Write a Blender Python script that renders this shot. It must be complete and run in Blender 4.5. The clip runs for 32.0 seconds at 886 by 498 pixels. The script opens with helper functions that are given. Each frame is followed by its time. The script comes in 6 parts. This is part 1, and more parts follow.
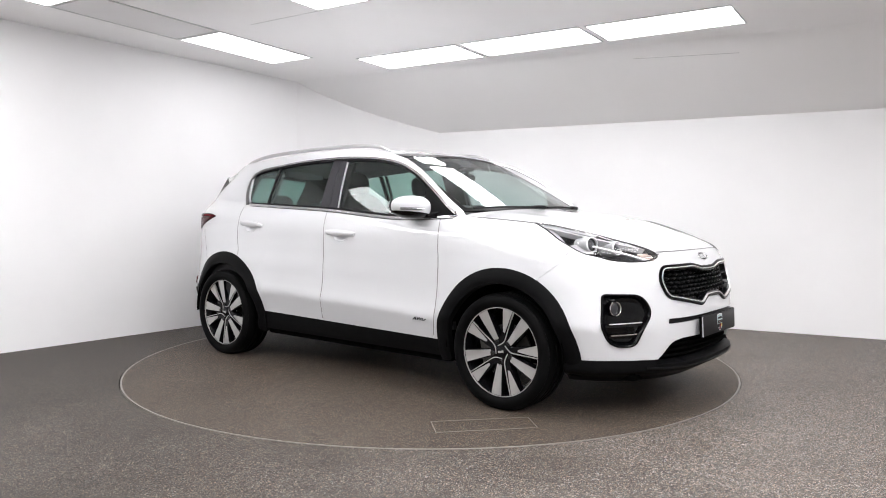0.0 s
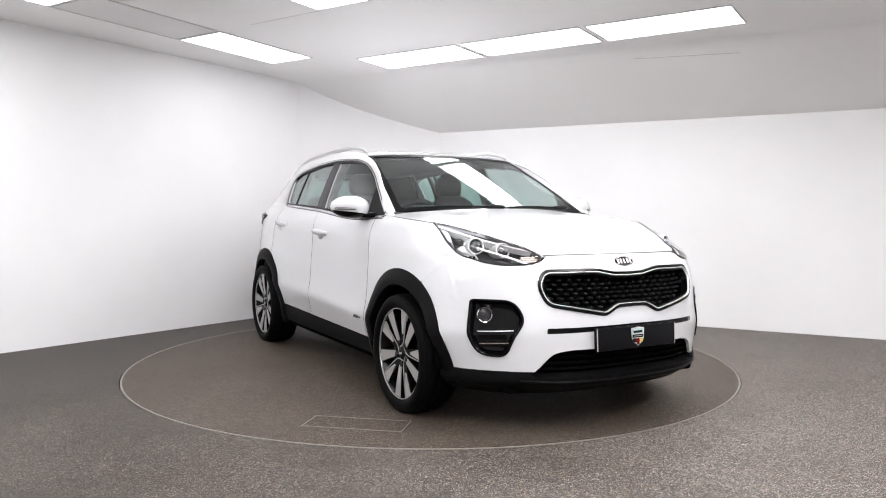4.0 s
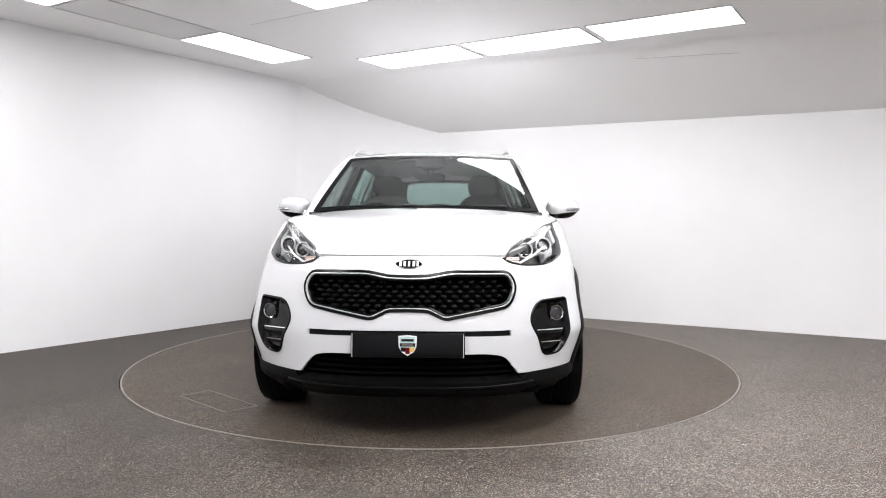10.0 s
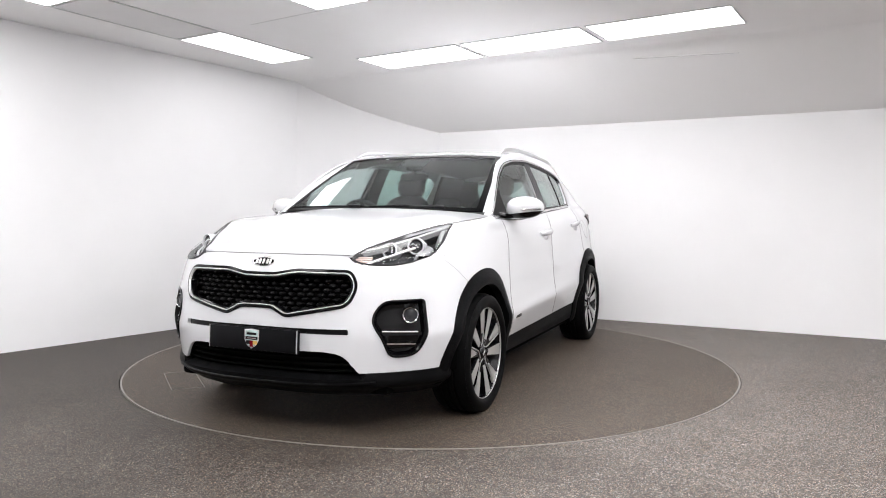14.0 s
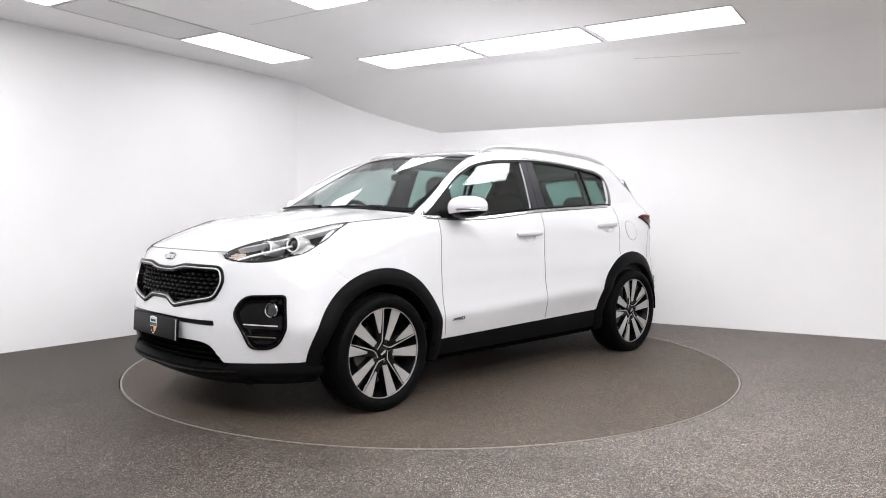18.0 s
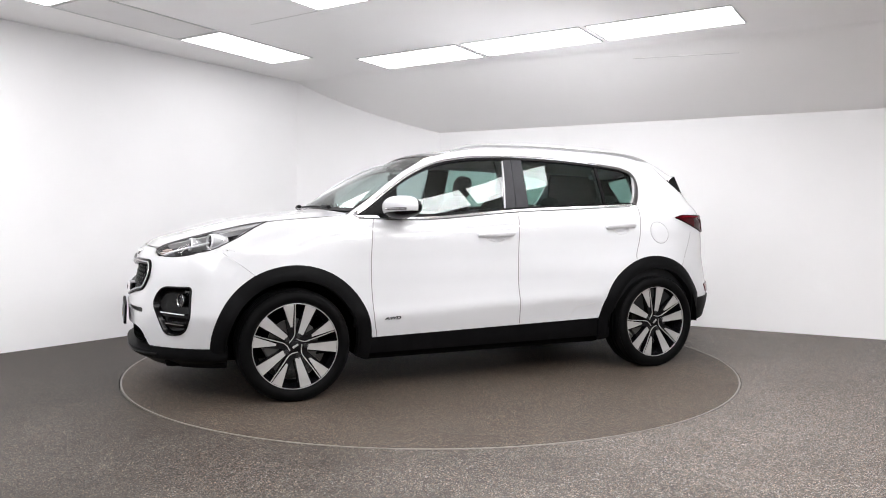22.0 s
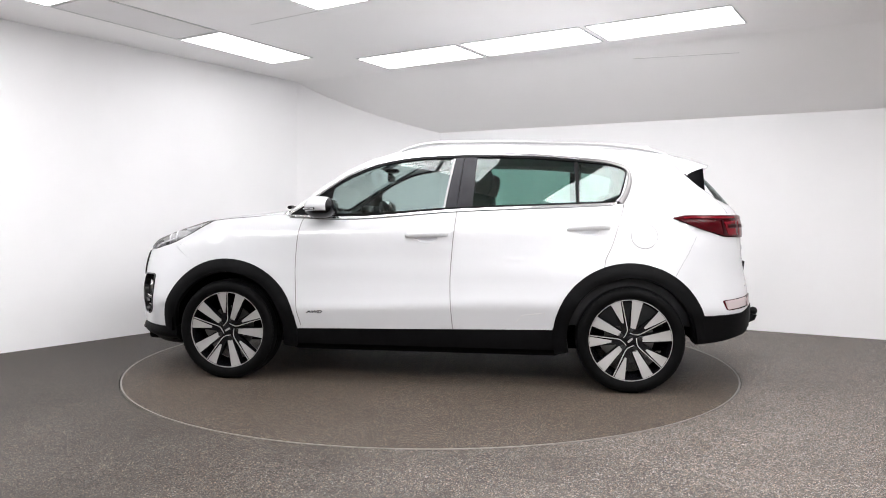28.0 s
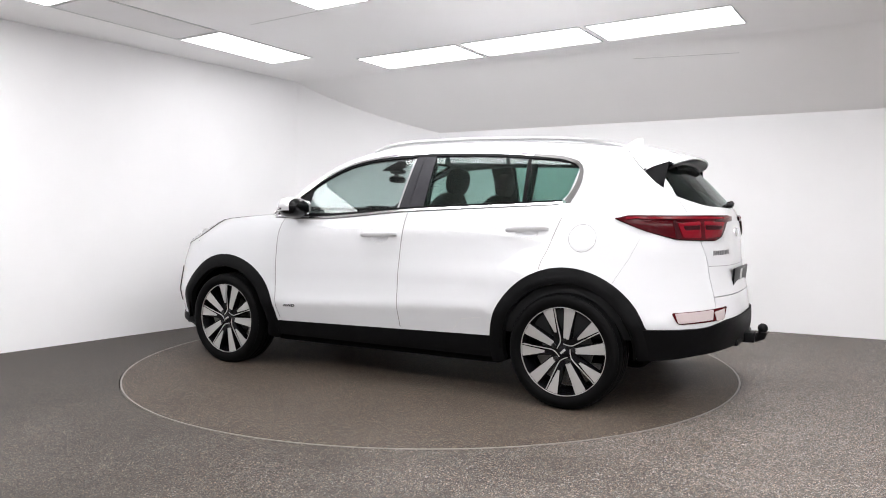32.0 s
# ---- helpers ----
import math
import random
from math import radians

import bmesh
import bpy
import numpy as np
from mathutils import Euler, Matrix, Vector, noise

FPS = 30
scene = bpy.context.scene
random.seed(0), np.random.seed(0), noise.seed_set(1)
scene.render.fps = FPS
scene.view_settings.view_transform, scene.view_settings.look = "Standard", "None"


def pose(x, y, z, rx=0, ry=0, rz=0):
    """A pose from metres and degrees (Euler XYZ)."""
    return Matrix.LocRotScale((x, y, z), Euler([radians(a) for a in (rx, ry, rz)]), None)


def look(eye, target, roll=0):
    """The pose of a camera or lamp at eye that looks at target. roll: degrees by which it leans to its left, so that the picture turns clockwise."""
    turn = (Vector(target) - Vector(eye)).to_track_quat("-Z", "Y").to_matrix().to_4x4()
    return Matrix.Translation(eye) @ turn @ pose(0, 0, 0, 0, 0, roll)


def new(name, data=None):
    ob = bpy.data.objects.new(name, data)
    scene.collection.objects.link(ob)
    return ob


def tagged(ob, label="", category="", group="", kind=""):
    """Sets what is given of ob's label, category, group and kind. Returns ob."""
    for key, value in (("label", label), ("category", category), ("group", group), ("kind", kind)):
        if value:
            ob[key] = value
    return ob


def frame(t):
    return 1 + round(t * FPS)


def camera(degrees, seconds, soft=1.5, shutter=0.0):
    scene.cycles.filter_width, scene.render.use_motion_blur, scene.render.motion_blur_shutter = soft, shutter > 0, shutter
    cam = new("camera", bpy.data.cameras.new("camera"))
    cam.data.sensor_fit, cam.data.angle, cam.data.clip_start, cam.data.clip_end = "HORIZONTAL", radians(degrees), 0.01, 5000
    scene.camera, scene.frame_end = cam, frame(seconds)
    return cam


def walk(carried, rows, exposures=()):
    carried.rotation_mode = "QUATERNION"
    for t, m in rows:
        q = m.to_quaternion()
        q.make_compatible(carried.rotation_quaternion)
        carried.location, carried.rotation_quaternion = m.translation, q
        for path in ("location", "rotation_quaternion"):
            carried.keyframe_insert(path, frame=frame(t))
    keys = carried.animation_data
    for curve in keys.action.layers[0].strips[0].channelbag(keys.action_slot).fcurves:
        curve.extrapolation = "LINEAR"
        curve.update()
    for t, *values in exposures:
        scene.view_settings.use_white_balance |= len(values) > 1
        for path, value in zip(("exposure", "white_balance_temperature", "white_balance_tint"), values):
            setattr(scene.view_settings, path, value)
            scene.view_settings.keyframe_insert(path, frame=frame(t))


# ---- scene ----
# ---- the camera: it stands still before the turntable ----
cam = camera(61.58, 32.0, soft=1.0)
YAW, PITCH = radians(0.816), radians(2.796)
EYE = Vector((0.0, -5.736, 1.1315))
AHEAD = Vector((math.sin(YAW) * math.cos(PITCH), math.cos(YAW) * math.cos(PITCH), -math.sin(PITCH)))
STILL = look(EYE, EYE + AHEAD, 0.169)
walk(cam, [(0.0, STILL), (32.0, STILL)])

# ---- light: a closed room, lit by its ceiling panels and by added fill panels out of view ----
PANEL_GLOW = 10.9
world = bpy.data.worlds.new("world")
world.use_nodes = True
world.node_tree.nodes["Background"].inputs["Color"].default_value = (0.02, 0.02, 0.02, 1)
scene.world = world
scene.view_settings.exposure = 0.0


# ---- materials ----
def material(name, color, rough=0.5, metal=0.0, coat=0.0, coat_rough=0.03, spec=0.5, emit=0.0):
    m = bpy.data.materials.new(name)
    m.use_nodes = True
    b = m.node_tree.nodes["Principled BSDF"]
    b.inputs["Base Color"].default_value = (*color, 1)
    b.inputs["Roughness"].default_value = rough
    b.inputs["Metallic"].default_value = metal
    b.inputs["Coat Weight"].default_value = coat
    b.inputs["Coat Roughness"].default_value = coat_rough
    b.inputs["Specular IOR Level"].default_value = spec
    if emit:
        b.inputs["Emission Color"].default_value = (*color, 1)
        b.inputs["Emission Strength"].default_value = emit
    return m


def node(m, kind, **values):
    n = m.node_tree.nodes.new(kind)
    for key, value in values.items():
        n.inputs[key.replace("_", " ")].default_value = value
    return n


def link(m, a, b):
    m.node_tree.links.new(a, b)


def ramp(m, source, *stops):
    n = m.node_tree.nodes.new("ShaderNodeValToRGB")
    while len(n.color_ramp.elements) < len(stops):
        n.color_ramp.elements.new(0.5)
    for e, (at, c) in zip(n.color_ramp.elements, stops):
        e.position = at
        e.color = (*c, 1) if len(c) == 3 else c
    link(m, source, n.inputs["Fac"])
    return n.outputs["Color"]


def coords(m, which="Object"):
    return m.node_tree.nodes.new("ShaderNodeTexCoord").outputs[which]


def mixed(m, fac, a, b, mode="MIX"):
    n = m.node_tree.nodes.new("ShaderNodeMix")
    n.data_type, n.blend_type = "RGBA", mode
    ins = [s for s in n.inputs if s.enabled]
    for s, value in zip(ins, (fac, a, b)):
        if isinstance(value, (float, int)):
            s.default_value = value
        elif isinstance(value, tuple):
            s.default_value = (*value, 1)
        else:
            link(m, value, s)
    return [s for s in n.outputs if s.enabled][0]


def bsdf(m):
    return m.node_tree.nodes["Principled BSDF"]


def relief(m, height, strength, distance):
    b = node(m, "ShaderNodeBump", Strength=strength, Distance=distance)
    link(m, height, b.inputs["Height"])
    link(m, b.outputs["Normal"], bsdf(m).inputs["Normal"])


def stone_carpet(name, tint, gloss, soil_and_light=False):
    """Resin-bound gravel of 3 to 5 mm: tan, pink, blue-grey, black and white grains. On the floor, soiling and uneven
    side light both go into the colour: dark at -x, pale at +x.
    """
    m = material(name, (0.1, 0.09, 0.08), gloss, spec=0.35)
    co = coords(m)
    v = node(m, "ShaderNodeTexVoronoi", Scale=250.0)
    link(m, co, v.inputs["Vector"])
    sep = m.node_tree.nodes.new("ShaderNodeSeparateColor")
    link(m, v.outputs["Color"], sep.inputs["Color"])
    tone = ramp(m, sep.outputs["Red"], (0.0, (0.008, 0.007, 0.006)), (0.22, (0.024, 0.021, 0.019)), (0.48, (0.062, 0.055, 0.049)),
                (0.70, (0.125, 0.116, 0.109)), (0.88, (0.235, 0.223, 0.213)), (1.0, (0.48, 0.47, 0.46)))
    hue = ramp(m, sep.outputs["Green"], (0.0, (0.80, 1.0, 1.16)), (0.35, (0.98, 1.0, 1.03)), (0.60, (1.0, 0.98, 0.95)), (0.80, (1.16, 0.98, 0.80)), (1.0, (1.20, 0.92, 0.86)))
    c = mixed(m, 1.0, tone, hue, "MULTIPLY")
    big = node(m, "ShaderNodeTexNoise", Scale=1.3, Detail=7.0, Roughness=0.62)
    link(m, co, big.inputs["Vector"])
    c = mixed(m, 1.0, c, ramp(m, big.outputs["Fac"], (0.34, (0.84, 0.82, 0.80)), (0.66, (1.10, 1.10, 1.10))), "MULTIPLY")
    mid = node(m, "ShaderNodeTexNoise", Scale=19.0, Detail=6.0, Roughness=0.75)
    link(m, co, mid.inputs["Vector"])
    c = mixed(m, 1.0, c, ramp(m, mid.outputs["Fac"], (0.3, (0.92, 0.91, 0.90)), (0.7, (1.08, 1.08, 1.08))), "MULTIPLY")
    if soil_and_light:
        # ramp along x: soiling plus the left-to-right light level, held in the colour
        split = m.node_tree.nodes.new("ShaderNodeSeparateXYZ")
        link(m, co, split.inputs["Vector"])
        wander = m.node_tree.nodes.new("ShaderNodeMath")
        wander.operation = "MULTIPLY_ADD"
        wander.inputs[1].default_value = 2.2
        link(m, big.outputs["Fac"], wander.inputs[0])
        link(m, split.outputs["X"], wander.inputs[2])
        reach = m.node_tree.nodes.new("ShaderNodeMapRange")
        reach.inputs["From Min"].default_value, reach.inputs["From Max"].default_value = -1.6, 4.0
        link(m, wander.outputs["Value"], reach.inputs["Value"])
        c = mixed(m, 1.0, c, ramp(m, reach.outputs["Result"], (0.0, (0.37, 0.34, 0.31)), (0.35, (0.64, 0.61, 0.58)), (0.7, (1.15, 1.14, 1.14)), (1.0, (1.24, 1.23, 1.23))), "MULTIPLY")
    # a few dark spots of rubber and oil
    spot = node(m, "ShaderNodeTexNoise", Scale=7.0, Detail=2.0, Roughness=0.4)
    link(m, co, spot.inputs["Vector"])
    c = mixed(m, 1.0, c, ramp(m, spot.outputs["Fac"], (0.66, (1.0, 1.0, 1.0)), (0.74, (0.72, 0.70, 0.68))), "MULTIPLY")
    c = mixed(m, 1.0, c, tint, "MULTIPLY")
    link(m, c, bsdf(m).inputs["Base Color"])
    relief(m, v.outputs["Distance"], 0.35, 0.002)
    return m


def wall_paint(name, color, scale=1.0):
    m = material(name, color, 0.6, spec=0.3)
    co = coords(m)
    n = node(m, "ShaderNodeTexNoise", Scale=0.9 * scale, Detail=5.0, Roughness=0.55)
    link(m, co, n.inputs["Vector"])
    c = ramp(m, n.outputs["Fac"], (0.3, tuple(0.97 * x for x in color)), (0.7, tuple(min(1, 1.015 * x) for x in color)))
    link(m, c, bsdf(m).inputs["Base Color"])
    f = node(m, "ShaderNodeTexNoise", Scale=240.0, Detail=3.0)
    link(m, co, f.inputs["Vector"])
    relief(m, f.outputs["Fac"], 0.12, 0.002)
    return m


def car_glass(name, tint, gloss=1.0):
    """A pane: tinted see-through, with the gloss of glass over it."""
    m = bpy.data.materials.new(name)
    m.use_nodes = True
    t = m.node_tree
    t.nodes.remove(t.nodes["Principled BSDF"])
    clear = t.nodes.new("ShaderNodeBsdfTransparent")
    clear.inputs["Color"].default_value = (*tint, 1)
    shine = t.nodes.new("ShaderNodeBsdfGlossy")
    shine.inputs["Roughness"].default_value = 0.0
    shine.inputs["Color"].default_value = (1, 1, 1, 1)
    facing = t.nodes.new("ShaderNodeLayerWeight")
    facing.inputs["Blend"].default_value = 0.5
    steep = t.nodes.new("ShaderNodeMath")
    steep.operation = "POWER"
    steep.inputs[1].default_value = 4.6
    link(m, facing.outputs["Facing"], steep.inputs[0])
    fres = t.nodes.new("ShaderNodeMath")
    fres.operation = "MULTIPLY_ADD"
    fres.inputs[1].default_value = 0.80 * gloss
    fres.inputs[2].default_value = 0.045 * gloss
    link(m, steep.outputs["Value"], fres.inputs[0])
    mix = t.nodes.new("ShaderNodeMixShader")
    link(m, fres.outputs["Value"], mix.inputs["Fac"])
    link(m, clear.outputs["BSDF"], mix.inputs[1])
    link(m, shine.outputs["BSDF"], mix.inputs[2])
    link(m, mix.outputs["Shader"], t.nodes["Material Output"].inputs["Surface"])
    return m


def grained_plastic(name, color, rough, scale=900.0, strength=0.25, spec=0.25):
    m = material(name, color, rough, spec=spec)
    co = coords(m)
    n = node(m, "ShaderNodeTexNoise", Scale=scale, Detail=2.0)
    link(m, co, n.inputs["Vector"])
    relief(m, n.outputs["Fac"], strength, 0.001)
    w = node(m, "ShaderNodeTexNoise", Scale=7.0, Detail=6.0, Roughness=0.65)
    link(m, co, w.inputs["Vector"])
    link(m, ramp(m, w.outputs["Fac"], (0.35, color), (0.75, tuple(1.5 * x + 0.0012 for x in color))), bsdf(m).inputs["Base Color"])
    return m


FLOOR = stone_carpet("resin_gravel", (0.95, 0.915, 0.875), 0.55, soil_and_light=True)
DECK = stone_carpet("resin_gravel_worn", (0.66, 0.57, 0.48), 0.60)
WALL = wall_paint("white_wall_paint", (0.915, 0.912, 0.922))
CEILING = wall_paint("white_ceiling_paint", (0.955, 0.945, 0.945), 0.7)
TILE = wall_paint("ceiling_tile", (0.81, 0.80, 0.80), 3.0)
GLOW = material("light_diffuser", (1.0, 0.99, 1.0), 0.4, emit=PANEL_GLOW)
GLOW_SOFT = material("light_diffuser_dim", (1.0, 0.99, 1.0), 0.4, emit=PANEL_GLOW * 0.70)
GLOW_FILL_LEFT = material("light_diffuser_clear", (1.0, 0.99, 1.0), 0.4, emit=PANEL_GLOW * 1.35)
GLOW_FAINT = material("light_diffuser_faint", (1.0, 0.99, 1.0), 0.4, emit=PANEL_GLOW * 0.42)
GLOW_FILL_RIGHT = material("light_diffuser_bright", (1.0, 0.99, 1.0), 0.4, emit=PANEL_GLOW * 2.0)
LIGHT_FRAME = material("light_frame_white", (0.62, 0.62, 0.62), 0.4)
JOINT = material("joint_grey", (0.66, 0.65, 0.65), 0.7)
BELT_SHADE = material("seam_dark", (0.04, 0.04, 0.04), 0.7)
SEAM_GREY = material("seam_grey", (0.16, 0.16, 0.16), 0.6)
ALUMINIUM = material("worn_aluminium", (0.30, 0.285, 0.265), 0.5, 0.7)
PAINT = material("white_car_paint", (0.635, 0.64, 0.66), 0.35, coat=1.0, coat_rough=0.02)
BLACK_PLASTIC = grained_plastic("black_plastic", (0.0026, 0.0026, 0.0030), 0.5, spec=0.07)
GLOSS_BLACK = material("gloss_black", (0.002, 0.002, 0.0025), 0.12, spec=0.20)
BORDER_BLACK = material("glass_border_black", (0.003, 0.003, 0.0035), 0.3, spec=0.03)
SATIN_BLACK = material("satin_black", (0.003, 0.003, 0.0035), 0.4, spec=0.14)
PILLAR_FILM = grained_plastic("pillar_film", (0.022, 0.022, 0.026), 0.42)
CHROME = material("chrome", (0.82, 0.82, 0.83), 0.08, 1.0)
RUBBER = grained_plastic("tyre_rubber", (0.0022, 0.0022, 0.0024), 0.55, 300.0, 0.3, spec=0.055)
MACHINED = material("machined_alloy", (0.47, 0.465, 0.46), 0.34, 0.5)
DARK_ALLOY = material("dark_alloy_paint", (0.004, 0.004, 0.005), 0.25, spec=0.2)
STEEL = material("brake_steel", (0.10, 0.097, 0.094), 0.45, 1.0)
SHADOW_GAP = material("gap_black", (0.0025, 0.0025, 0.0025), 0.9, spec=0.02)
CLEAR_GLASS = car_glass("clear_glass", (0.82, 0.88, 0.87))
WINDSCREEN_GLASS = car_glass("windscreen_glass", (0.85, 0.90, 0.89), 0.75)
PRIVACY_GLASS = car_glass("privacy_glass", (0.62, 0.755, 0.72))
LAMP_GLASS = car_glass("lamp_lens", (0.97, 0.975, 0.98), 0.45)
LAMP_SILVER = material("lamp_reflector", (0.66, 0.66, 0.68), 0.18, 0.9)
LAMP_DARK = material("lamp_bezel_dark", (0.085, 0.085, 0.088), 0.35, 0.0, spec=0.3)
AMBER = material("indicator_amber", (0.80, 0.66, 0.60), 0.2)
CABIN = grained_plastic("cabin_black", (0.010, 0.010, 0.011), 0.7, 400.0)
SEAT_CLOTH = grained_plastic("seat_leather_black", (0.010, 0.010, 0.011), 0.55, 250.0, 0.4)
HEADLINER = material("headliner_grey", (0.32, 0.32, 0.32), 0.9)
RED_LENS = material("red_lens", (0.052, 0.0018, 0.004), 0.20, spec=0.14)
RED_RIM = material("red_lens_rim", (0.012, 0.003, 0.005), 0.2, spec=0.25)
REAR_GLASS = car_glass("rear_window_glass", (0.58, 0.68, 0.66), 0.55)
RAIL_SILVER = material("rail_silver", (0.50, 0.50, 0.51), 0.32, 0.7)
RED_DARK = material("red_lens_dark", (0.028, 0.002, 0.004), 0.4, spec=0.10)
RED_BRIGHT = material("red_lens_bright", (0.15, 0.004, 0.010), 0.2, spec=0.18)
WHITE_LENS = material("white_lens", (0.44, 0.37, 0.37), 0.15, coat=0.6)


# ---- building helpers ----
def finish(name, bm, mat, parent=None, label="", sharp=35, smooth=True):
    me = bpy.data.meshes.new(name)
    bm.normal_update()
    bm.to_mesh(me)
    bm.free()
    for p in me.polygons:
        p.use_smooth = smooth
    if smooth:
        me.set_sharp_from_angle(angle=radians(sharp))
    me.materials.append(mat)
    ob = new(name, me)
    if parent:
        ob.parent = parent
    if label:
        ob["label"] = label
    return ob


def part(name, bm, mat, parent, label="", sharp=35, smooth=True):
    return finish(name, bm, mat, parent, label, sharp, smooth)


def empty(name, m=None):
    ob = new(name)
    ob.empty_display_size = 0.1
    if m:
        ob.matrix_basis = m
    return ob


def box(bm, x0, x1, y0, y1, z0, z1, m=None, bevel=0.0, segs=2):
    r = bmesh.ops.create_cube(bm, size=1.0)
    vs = r["verts"]
    for v in vs:
        v.co = Vector(((x0 + x1) / 2 + v.co.x * (x1 - x0), (y0 + y1) / 2 + v.co.y * (y1 - y0), (z0 + z1) / 2 + v.co.z * (z1 - z0)))
        if m:
            v.co = m @ v.co
    if bevel:
        es = list({e for v in vs for e in v.link_edges})
        bmesh.ops.bevel(bm, geom=es, offset=bevel, segments=segs, profile=0.6, affect="EDGES")
    return bm


def loft(bm, loops, close=True, cap_first=False, cap_last=False):
    """Joins rows of points, one to the next."""
    rows = [[bm.verts.new(p) for p in loop] for loop in loops]
    n = len(rows[0])
    for a, b in zip(rows, rows[1:]):
        for i in range(n if close else n - 1):
            j = (i + 1) % n
            try:
                bm.faces.new((a[i], a[j], b[j], b[i]))
            except ValueError:
                pass
    for flag, row, flip in ((cap_first, rows[0], True), (cap_last, rows[-1], False)):
        if flag:
            c = bm.verts.new(sum((v.co for v in row), Vector()) / n)
            for i in range(n):
                j = (i + 1) % n
                bm.faces.new((row[j], row[i], c) if flip else (row[i], row[j], c))
    return bm


def revolve(bm, profile, segs=48, axis="y", centre=(0, 0, 0), m=None, close=False):
    """Turns a profile of (radius, offset along the axis) about an axis."""
    loops = []
    for r, o in profile:
        loop = []
        for k in range(segs):
            a = 2 * math.pi * k / segs
            c, s = r * math.cos(a), r * math.sin(a)
            p = {"x": (o, c, s), "y": (c, o, s), "z": (c, s, o)}[axis]
            p = Vector(p) + Vector(centre)
            loop.append(m @ p if m else p)
        loops.append(loop)
    if close:
        loops.append(loops[0])
    return loft(bm, loops)


def tube(bm, points, radius, sides=8, flat=1.0, closed=False, up=Vector((0, 0, 1))):
    """A rod along a row of points. radius: a number, or a function of 0..1."""
    pts = [Vector(p) for p in points]
    n = len(pts)
    loops = []
    for i, p in enumerate(pts):
        a, b = (pts[i - 1], pts[(i + 1) % n]) if closed else (pts[max(0, i - 1)], pts[min(n - 1, i + 1)])
        d = (b - a).normalized()
        side = d.cross(up)
        side = side.normalized() if side.length > 1e-4 else Vector((1, 0, 0))
        over = side.cross(d).normalized()
        r = radius(i / (n - 1)) if callable(radius) else radius
        loops.append([p + side * (r * math.cos(2 * math.pi * k / sides)) + over * (r * flat * math.sin(2 * math.pi * k / sides)) for k in range(sides)])
    if closed:
        loops.append(loops[0])
    loft(bm, loops, cap_first=not closed, cap_last=not closed)
    return bm


def fair(bm):
    bmesh.ops.remove_doubles(bm, verts=bm.verts, dist=1e-5)
    bmesh.ops.recalc_face_normals(bm, faces=bm.faces)
    return bm


def curve1(*pairs):
    """A smooth function through (x, value) pairs that does not overshoot."""
    pairs = sorted(pairs)
    xs = [p[0] for p in pairs]
    ys = [p[1] for p in pairs]
    n = len(xs)
    d = [(ys[i + 1] - ys[i]) / (xs[i + 1] - xs[i]) for i in range(n - 1)]
    k = [d[0]] + [0.0] * (n - 2) + [d[-1]]
    for i in range(1, n - 1):
        if d[i - 1] * d[i] > 0:
            h0, h1 = xs[i] - xs[i - 1], xs[i + 1] - xs[i]
            w0, w1 = 2 * h1 + h0, h1 + 2 * h0
            k[i] = (w0 + w1) / (w0 / d[i - 1] + w1 / d[i])

    def value(x):
        if x <= xs[0]:
            return ys[0] + k[0] * (x - xs[0])
        if x >= xs[-1]:
            return ys[-1] + k[-1] * (x - xs[-1])
        i = 0
        while x > xs[i + 1]:
            i += 1
        h = xs[i + 1] - xs[i]
        t = (x - xs[i]) / h
        return ((2 * t + 1) * (1 - t) ** 2 * ys[i] + t * (1 - t) ** 2 * h * k[i] + t * t * (3 - 2 * t) * ys[i + 1] + t * t * (t - 1) * h * k[i + 1])
    return value


# ---- the room ----
ROOM = {"left": Vector((-0.609, -0.793, 0)), "right": Vector((0.872, -0.489, 0))}
CORNER = Vector((-0.823, 3.596, 0))
TURN_R = 2.2285


def wall_plan():
    """The wall's line on the floor: a straight wall, a round corner, a straight wall, and plain walls behind the camera."""
    a, b = ROOM["left"], ROOM["right"]
    p0, mid, p1 = Vector((-1.523, 2.684, 0)), Vector((-1.0, 3.06, 0)), Vector((0.082, 3.092, 0))
    turn = [p0.lerp(mid, t).lerp(mid.lerp(p1, t), t) for t in [k / 14 for k in range(15)]]
    return [CORNER + a * 7.4] + turn + [CORNER + b * 8.2] + [Vector((6.4, -6.9, 0)), Vector((-5.6, -6.9, 0))]


